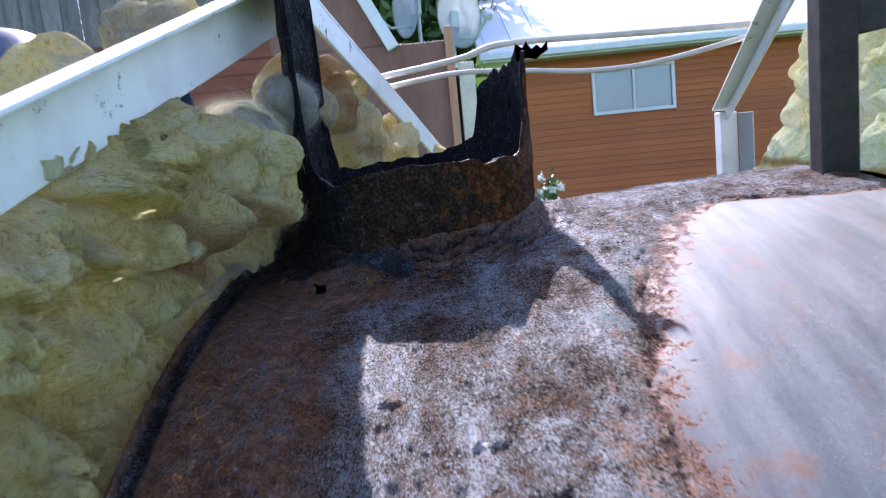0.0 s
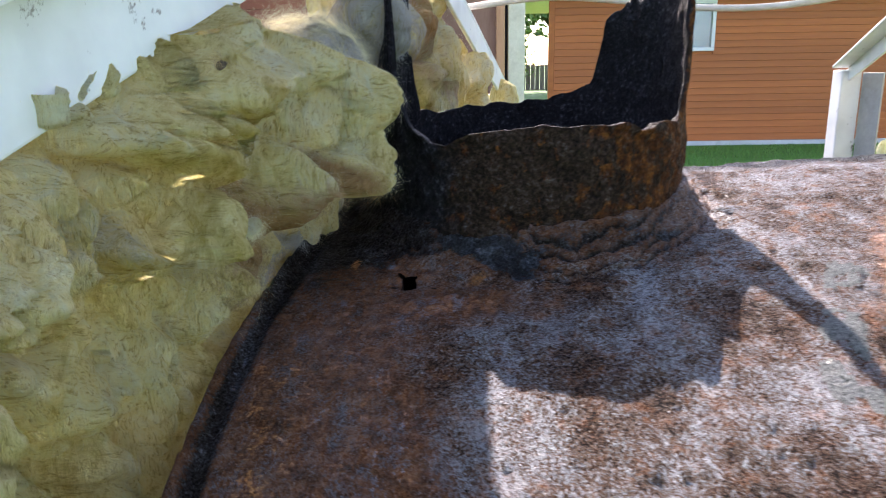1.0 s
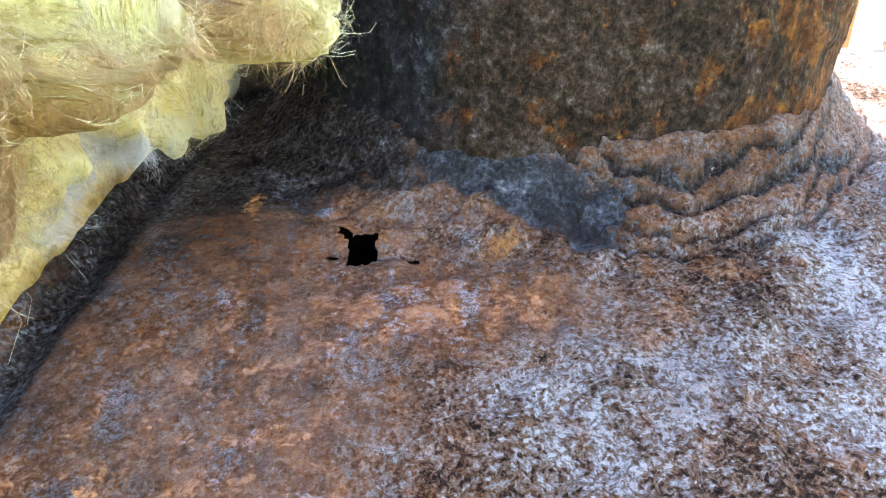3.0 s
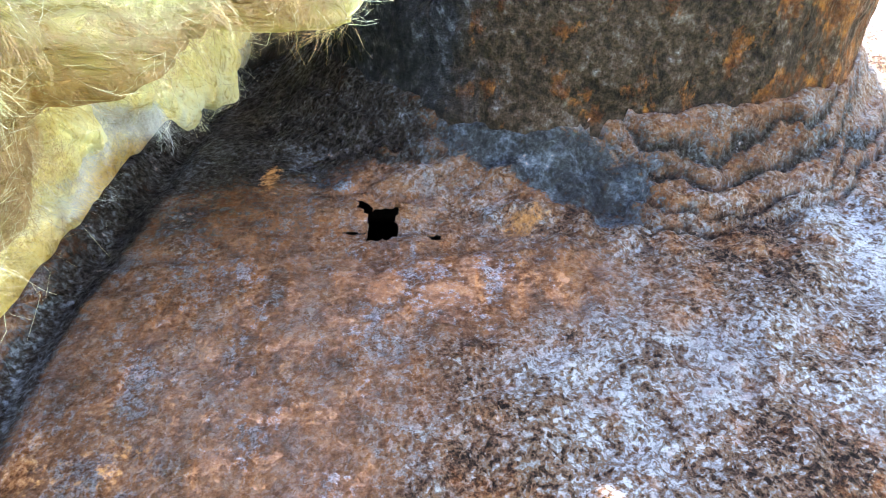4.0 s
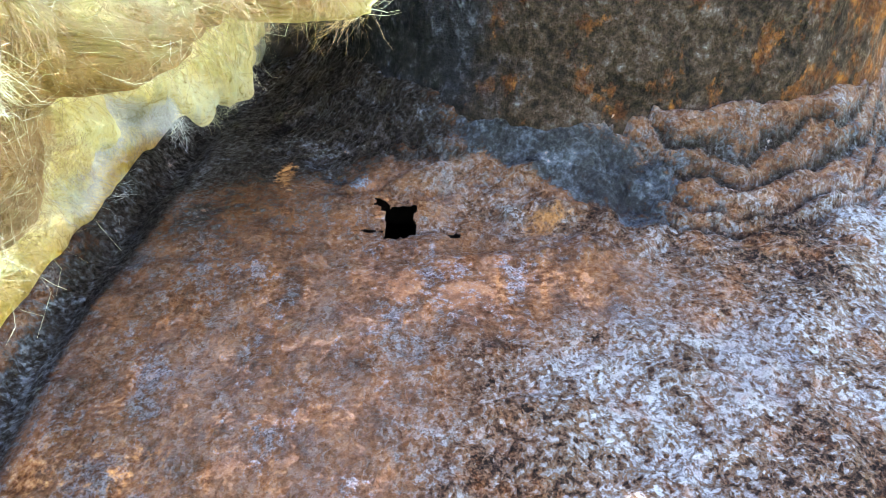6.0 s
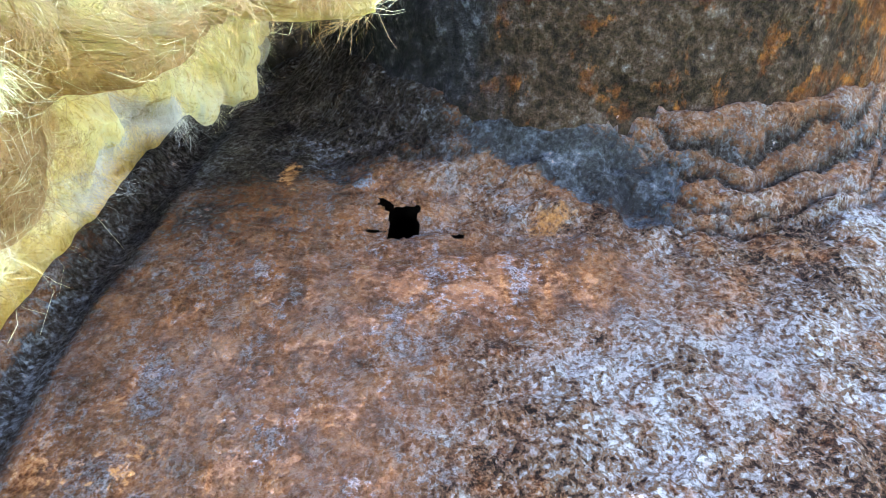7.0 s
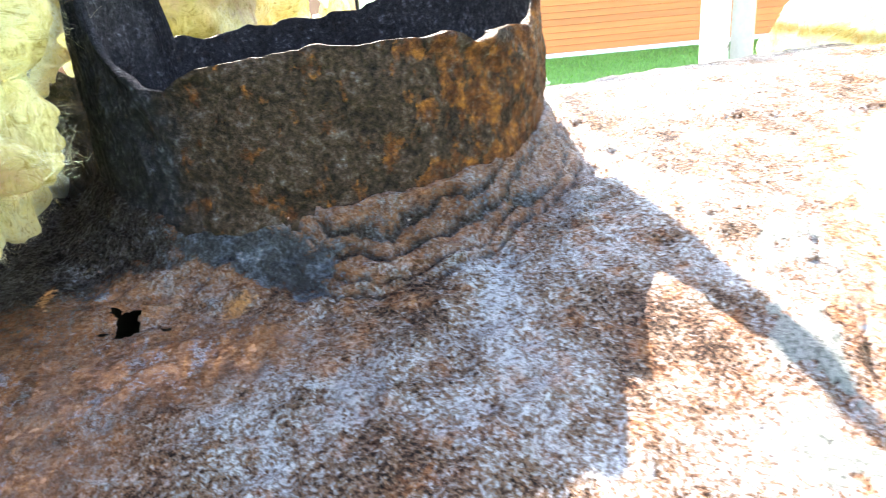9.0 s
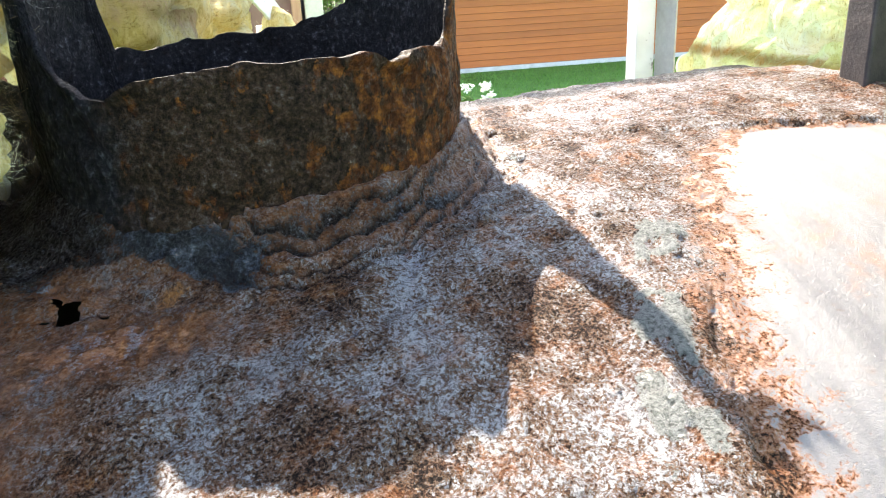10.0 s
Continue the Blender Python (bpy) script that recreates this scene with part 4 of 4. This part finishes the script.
def far_wool():
    """The batt along the boiler's other end, facing the flue."""
    ob = thing("insulation_batt", "thick glass wool batt along the boiler's sunny end, colour paled for sun", "insulation", (0.70, 1.3, 1.5), "glass wool batts")
    ny, nz = 260, 200
    S, Z = np.meshgrid(np.linspace(0, 1, ny), np.linspace(1.5, 2.12, nz), indexing="ij")
    reach = 1.93 - 0.6 * (Z - 1.58)
    Y = 0.72 + S * (reach - 0.72)
    s, y, z = S.ravel(), Y.ravel(), Z.ravel()
    p = np.c_[y * 0, y, z]
    h = 0.06 * billow(y + 0.02 * fbm(p, 14, 3, 47), z + 0.02 * fbm(p, 14, 3, 48), 46, 0.075, 0.08) + 0.022 * billow(y + 0.01 * fbm(p, 30, 3, 49), z, 47, 0.03, 0.032)
    x = 0.655 + 0.15 * (y - 1.1) + 0.26 * (z - 1.58) - h + 0.16 * step(s, 0.90, 1.0) ** 2
    yy = y + 0.015 * fbm(p, 12, 2, 191)
    me = bpy.data.meshes.new("wool")
    k = np.arange((ny - 1) * (nz - 1))
    a = (k // (nz - 1)) * nz + k % (nz - 1)
    me.from_pydata((np.c_[x, yy, z] - np.array(ob.location)).tolist(), [], np.c_[a, a + 1, a + nz + 1, a + nz].tolist())
    set_attr(me, "grey", np.zeros(len(y)))
    # Brown strip along the foot colours in the thin shadow beneath the wool.
    set_attr(me, "brown", 0.8 * bell(z - 1.625, 0.012) * step(y, 1.0, 1.1))
    me.update()
    mesh_part("wool", me, WOOL_PALE_SUNLIT, ob, smooth=True)
    tagged(mesh_part("fibre_fuzz", strands(me, 8000, 0.014, 177), FIBRE, ob), kind="stuff")


far_wool()


# ---- house across the lawn ----
HY = 13.0
house = thing("house", "low house with stained wood siding and a white metal roof", "house", (6.6, HY + 3, GROUND))
bm = bmesh.new()
plan = [(1.62, HY + 0.03), (11.5, HY + 0.03), (11.5, HY + 6), (3.4, HY + 6)]
lower, upper = [[bm.verts.new((a, b, c)) for a, b in plan] for c in (GROUND + 0.04, 3.0)]
for i in range(4):
    bm.faces.new((lower[i], lower[(i + 1) % 4], upper[(i + 1) % 4], upper[i]))
bm.faces.new(lower[::-1])
bm.faces.new(upper)
part("wall", local(house, bm), SIDING, house)
part("foundation_strip", local(house, box(1.60, 11.5, HY - 0.02, HY + 0.03, GROUND - 0.02, GROUND + 0.075, 0.005)), CONCRETE, house)
# roof plane rising away, with a boxed eave
bm = bmesh.new()
sec = [(HY - 0.55, 2.98), (HY - 0.55, 3.10), (HY + 3.0, 4.75), (HY + 6.5, 3.1), (HY + 6.5, 2.98), (HY + 3.0, 4.6)]
f0 = [bm.verts.new((0.95, a, b)) for a, b in sec]
f1 = [bm.verts.new((12.2, a, b)) for a, b in sec]
for i in range(6):
    bm.faces.new((f0[i], f0[(i + 1) % 6], f1[(i + 1) % 6], f1[i]))
bm.faces.new(f0[::-1])
bm.faces.new(f1)
bmesh.ops.recalc_face_normals(bm, faces=bm.faces)
part("roof", local(house, bm), ROOF, house)
part("soffit", local(house, box(1.0, 12.1, HY - 0.54, HY + 0.03, 2.94, 2.975)), SOFFIT, house)
part("gutter", local(house, box(0.95, 12.2, HY - 0.64, HY - 0.555, 2.97, 3.075, 0.012)), SOFFIT, house)
for i in range(24):
    part("roof_rib", local(house, bar((1.1 + i * 0.46, HY - 0.55, 3.115), (1.1 + i * 0.46, HY + 2.98, 4.755), 0.03, 0.02, 0.004)), ROOF, house)
part("corner_trim", local(house, box(1.585, 1.68, HY - 0.015, HY + 0.05, GROUND + 0.06, 2.93, 0.006)), SIDING, house)
window = part("window", local(house, box(2.93, 4.28, HY + 0.02, HY + 0.028, 1.96, 2.71)), BLIND, house)
wz0, wz1, wx0, wx1 = 1.925, 2.74, 2.885, 4.325
for a, b, c, d in ((wx0, wx1, wz0, wz0 + 0.06), (wx0, wx1, wz1 - 0.06, wz1), (wx0, wx0 + 0.06, wz0 + 0.06, wz1 - 0.06), (wx1 - 0.06, wx1, wz0 + 0.06, wz1 - 0.06), (3.585, 3.625, wz0 + 0.06, wz1 - 0.06)):
    part("window_frame", local(house, box(a, b, HY - 0.05, HY + 0.02, c, d, 0.006)), SOFFIT, window)
for a, b in ((wx0 + 0.06, 3.585), (3.625, wx1 - 0.06)):
    pane = part("pane", local(house, box(a, b, HY - 0.012, HY - 0.006, wz0 + 0.06, wz1 - 0.06)), GLASS, window)
    pane.visible_shadow = False


# ---- tall shed of brown sheet ----
shed = thing("shed", "narrow brown sheet-clad shed with cream corner trim", "shed", (-0.1, 4.2, GROUND))
part("wall", local(shed, box(-0.62, 0.15, 4.0, 4.6, GROUND, 2.235, 0.004)), PLY, shed)
part("corner_strip", local(shed, box(0.128, 0.168, 3.965, 4.01, GROUND, 2.30, 0.004)), PLY_EDGE, shed)
part("corner_trim", local(shed, box(0.185, 0.265, 4.0, 4.06, GROUND, 2.12, 0.004)), CREAM, shed)
# Dark-coloured strip stands for the shaded gap behind the cream trim.
part("wall", local(shed, box(0.15, 0.20, 4.06, 4.6, GROUND, 2.1, 0.004)), DARK_STEEL, shed)
bm = bmesh.new()
gable = [(-0.75, 2.24), (-0.15, 2.24), (-0.30, 2.55), (-0.75, 2.9)]
g0, g1 = [[bm.verts.new((a, yy, b)) for a, b in gable] for yy in (4.02, 4.08)]
for i in range(4):
    bm.faces.new((g0[i], g0[(i + 1) % 4], g1[(i + 1) % 4], g1[i]))
bm.faces.new(g0[::-1])
bm.faces.new(g1)
bmesh.ops.recalc_face_normals(bm, faces=bm.faces)
part("gable", local(shed, bm), PLY, shed)
part("roof_edge", local(shed, bar((-0.13, 4.0, 2.215), (-0.42, 4.0, 2.80), 0.10, 0.06, 0.004)), SOFFIT, shed)


def satellite_dish(at, turn, r=0.30):
    ob = thing("satellite_dish", "grey satellite dish on a metal mast", "satellite dish", at, "satellite dishes")
    ob.rotation_euler = (0, 0, radians(turn))
    bm = bmesh.new()
    rings = []
    for i in range(9):
        q = i / 8 * r
        rings.append([bm.verts.new((q * math.cos(t) * 0.9, 0.10 - 0.9 * q * q, 0.75 + q * math.sin(t))) for t in np.linspace(0, 2 * math.pi, 28, endpoint=False)] if i else [bm.verts.new((0, 0.10, 0.75))])
    for a, b in zip(rings, rings[1:]):
        for k in range(28):
            if len(a) == 1:
                bm.faces.new((a[0], b[k], b[(k + 1) % 28]))
            else:
                bm.faces.new((a[k], b[k], b[(k + 1) % 28], a[(k + 1) % 28]))
    bmesh.ops.solidify(bm, geom=bm.faces[:], thickness=0.008)
    part("dish", bm, DISH, ob, smooth=True)
    part("arm", tube([(0, 0.1, 0.55), (0, -0.2, 0.52), (0, -0.38, 0.66)], 0.013, 8), DISH, ob)
    part("receiver", tube([(0, -0.42, 0.66), (0, -0.36, 0.70)], 0.035, 12), DISH, ob)
    part("mast", tube([(0, 0.16, -0.2 - at[2] + GROUND), (0, 0.16, 0.7)], 0.022, 10), DISH, ob)
    part("bracket", box(-0.05, 0.05, 0.09, 0.18, 0.66, 0.82, 0.01), DISH, ob)
    return ob


satellite_dish((0.42, 7.4, 2.15), 35)
satellite_dish((-0.12, 8.6, 2.5), -60, 0.34)

# ---- neighbour's outbuilding: boards over red siding ----
barn = thing("outbuilding", "old outbuilding with weathered grey boards above red siding", "outbuilding", (-5.5, 10.5, GROUND))
part("wall", local(barn, box(-10.5, -1.75, 10.05, 12.2, GROUND, 3.42)), REDWALL, barn)
x0 = -10.5
while x0 < -1.85:
    w = random.uniform(0.2, 0.3)
    part("board", local(barn, box(x0, x0 + w - 0.012, 9.93 + random.uniform(0, 0.02), 9.97, 3.36 + random.uniform(-0.03, 0.03), 4.5, 0.004)), OLDWOOD, barn)
    x0 += w
for i in range(16):
    zz = GROUND + 0.05 + i * 0.188
    part("siding_board", local(barn, box(-10.5, -1.75, 10.015, 10.046, zz, zz + 0.18, 0.004)), REDWALL, barn)
tarp = thing("tarpaulin", "dark blue tarpaulin sheet draped over a stack", "tarpaulin", (-1.2, 2.6, GROUND))
bm = bmesh.new()
bmesh.ops.create_grid(bm, x_segments=40, y_segments=30, size=1)
for v in bm.verts:
    u, w = v.co.x, v.co.y
    h = 2.22 - 0.16 * max(0, u + 0.2) - 0.35 * max(0, -0.7 - u) - 0.5 * (w - 0.1) ** 2 + 0.02 * noise.noise((u * 4, w * 3, 1))
    v.co = (-1.22 + 0.42 * u + 0.04 * noise.noise((u * 3, w * 3, 7)), 2.6 + 0.4 * w, h - 0.25 * max(0, abs(w) - 0.8) * 5)
bmesh.ops.solidify(bm, geom=bm.faces[:], thickness=0.006)
part("sheet", local(tarp, bm), BLUE, tarp, smooth=True)
part("stack", local(tarp, box(-1.60, -0.84, 2.25, 2.95, GROUND, 1.75, 0.02)), OLDWOOD, tarp)
panel = thing("roof_panel", "loose white sheet metal roof panel leaning by the boiler house", "panel", (-0.95, 1.7, GROUND))
part("sheet", local(panel, bar((-1.35, 1.75, 1.35), (-0.62, 1.62, 1.35), 0.01, 0.95, 0.003)), WHITE, panel)
rail = thing("base_rail", "grey painted rail lying beside the boiler", "rail", (-0.34, 0.72, 1.38))
part("bar", local(rail, bar((-0.55, 0.70, 1.395), (-0.30, 0.735, 1.405), 0.05, 0.03, 0.003)), WHITE, rail)


# ---- planting ----
def leaves(n, centre, size, seed, leaf, clumps=40):
    rng = np.random.default_rng(seed)
    c = rng.normal(size=(clumps, 3))
    c /= np.linalg.norm(c, axis=1, keepdims=True)
    c = c * rng.uniform(0.3, 1.0, (clumps, 1)) * np.array(size)
    p = c[rng.integers(0, clumps, n)] + rng.normal(size=(n, 3)) * np.array(size) * 0.17
    a = rng.normal(size=(n, 3))
    a /= np.linalg.norm(a, axis=1, keepdims=True)
    b = np.cross(a, rng.normal(size=(n, 3)))
    b /= np.linalg.norm(b, axis=1, keepdims=True)
    s = leaf * rng.uniform(0.6, 1.4, (n, 1))
    V = np.stack([p - a * s, p + b * s * 0.45, p + a * s, p - b * s * 0.45], 1).reshape(-1, 3) + np.array(centre)
    me = bpy.data.meshes.new("leaves")
    me.from_pydata(V.tolist(), [], (np.arange(n)[:, None] * 4 + np.arange(4)).tolist())
    return me


def tree(x, y, height, spread, seed, mat, n=5000):
    ob = thing("tree", "leafy green garden tree behind the lawn", "tree", (x, y, GROUND), "garden trees")
    rnd = random.Random(seed)
    part("trunk", tube([(0, 0, -0.1), (0.05, 0, height * 0.3), (-0.1, 0.1, height * 0.75)], height * 0.03, 9, height * 0.008), BARK, ob, smooth=True)
    for i in range(6):
        t = rnd.uniform(0, 6.28)
        h = height * rnd.uniform(0.28, 0.6)
        part("limb", tube([(0, 0, h), (spread * 0.35 * math.cos(t), spread * 0.35 * math.sin(t), h + spread * 0.3), (spread * 0.7 * math.cos(t), spread * 0.7 * math.sin(t), h + spread * 0.5)], height * 0.011, 7, height * 0.004), BARK, ob)
    tagged(mesh_part("crown", leaves(n, (0, 0, height * 0.66), (spread, spread, height * 0.36), seed, height * 0.022, 60), mat, ob), kind="stuff")


for i, (x, y, h, s) in enumerate([(0.6, 34, 9, 3.4), (2.6, 38, 8, 3.2), (-3.0, 36, 10, 4.0), (5.4, 40, 10, 4.0), (-0.4, 15.5, 6.6, 1.9), (-2.6, 13, 7.2, 2.4), (-7.5, 20, 10, 4.5), (1.3, 24, 3.2, 1.3)]):
    tree(x, y, h, s, 100 + i, LEAF_BRIGHT if i in (1, 7) else LEAF, 6000)
fence = thing("fence", "low grey board fence at the back of the lawn", "fence", (1.0, 42, GROUND))
for i in range(70):
    part("slat", local(fence, box(-9 + i * 0.26, -9 + i * 0.26 + 0.24, 42, 42.03, GROUND, GROUND + 1.35 + random.uniform(-0.03, 0.03))), FENCE, fence)

shrub = thing("flowering_shrub", "hydrangea shrub with clusters of white flowers", "shrub", (1.55, 6.5, GROUND))
tagged(mesh_part("foliage", leaves(1800, (0, 0, 0.28), (0.28, 0.22, 0.3), 5, 0.035, 30), LEAF_BRIGHT, shrub), kind="stuff")
rnd = random.Random(4)
for i in range(16):
    c = (rnd.uniform(-0.26, 0.24), rnd.uniform(-0.18, 0.1), rnd.uniform(0.42, 0.64))
    mesh_part("flower_head", leaves(90, c, (0.04, 0.04, 0.032), 300 + i, 0.013, 14), PETAL, shrub)
tall = thing("flowering_shrub", "tall white-flowered shrub stem close behind the boiler", "shrub", (0.98, 6.5, GROUND))
tagged(mesh_part("foliage", leaves(700, (0, 0, 0.55), (0.10, 0.08, 0.55), 8, 0.03, 14), LEAF_BRIGHT, tall), kind="stuff")
for i in range(9):
    c = (rnd.uniform(-0.07, 0.1), rnd.uniform(-0.1, 0.05), rnd.uniform(0.78, 1.06))
    mesh_part("flower_head", leaves(90, c, (0.04, 0.04, 0.035), 330 + i, 0.013, 14), PETAL, tall)

# grass tufts on the strip of lawn that shows behind the boiler
rng = np.random.default_rng(9)
N = 26000
gx, gy = rng.uniform(-0.5, 8, N), rng.uniform(6.5, 12.9, N)
ga, gh = rng.uniform(0, 6.28, N), rng.uniform(0.02, 0.05, N)
dx, dy = np.cos(ga) * 0.006, np.sin(ga) * 0.006
V = np.stack([np.c_[gx - dx, gy - dy, gx * 0 + GROUND], np.c_[gx + dx, gy + dy, gx * 0 + GROUND], np.c_[gx + rng.normal(0, 0.015, N), gy + rng.normal(0, 0.015, N), GROUND + gh]], 1).reshape(-1, 3)
me = bpy.data.meshes.new("grass")
me.from_pydata(V.tolist(), [], (np.arange(N)[:, None] * 3 + np.arange(3)).tolist())
tagged(mesh_part("grass", me, GRASS), "short green mown grass blades", "grass", kind="stuff")

# siding boards of the house, one by one
share = {}
for i in range(23):
    z0 = GROUND + 0.085 + i * 0.110
    spans = [(1.68, 11.5)]
    if z0 + 0.105 > wz0 and z0 < wz1:
        spans = [(1.68, wx0), (wx1, 11.5)]
    for a, b in spans:
        if (a, b) not in share:
            bm = bmesh.new()
            sec = [(0.03, 0), (0.004, 0), (0.012, 0.104), (0.03, 0.107)]
            e0 = [bm.verts.new((a, q, r)) for q, r in sec]
            e1 = [bm.verts.new((b, q, r)) for q, r in sec]
            for k in range(4):
                bm.faces.new((e0[k], e0[(k + 1) % 4], e1[(k + 1) % 4], e1[k]))
            bm.faces.new(e0[::-1])
            bm.faces.new(e1)
            bmesh.ops.recalc_face_normals(bm, faces=bm.faces)
            bmesh.ops.translate(bm, vec=(-house.location.x, 0, 0), verts=bm.verts)
            share[a, b] = bpy.data.meshes.new("plank")
            bm.to_mesh(share[a, b])
            bm.free()
            share[a, b].materials.append(SIDING)
        ob = new("plank", share[a, b])
        ob.parent = house
        ob.location = (0, HY - house.location.y, z0 - GROUND)
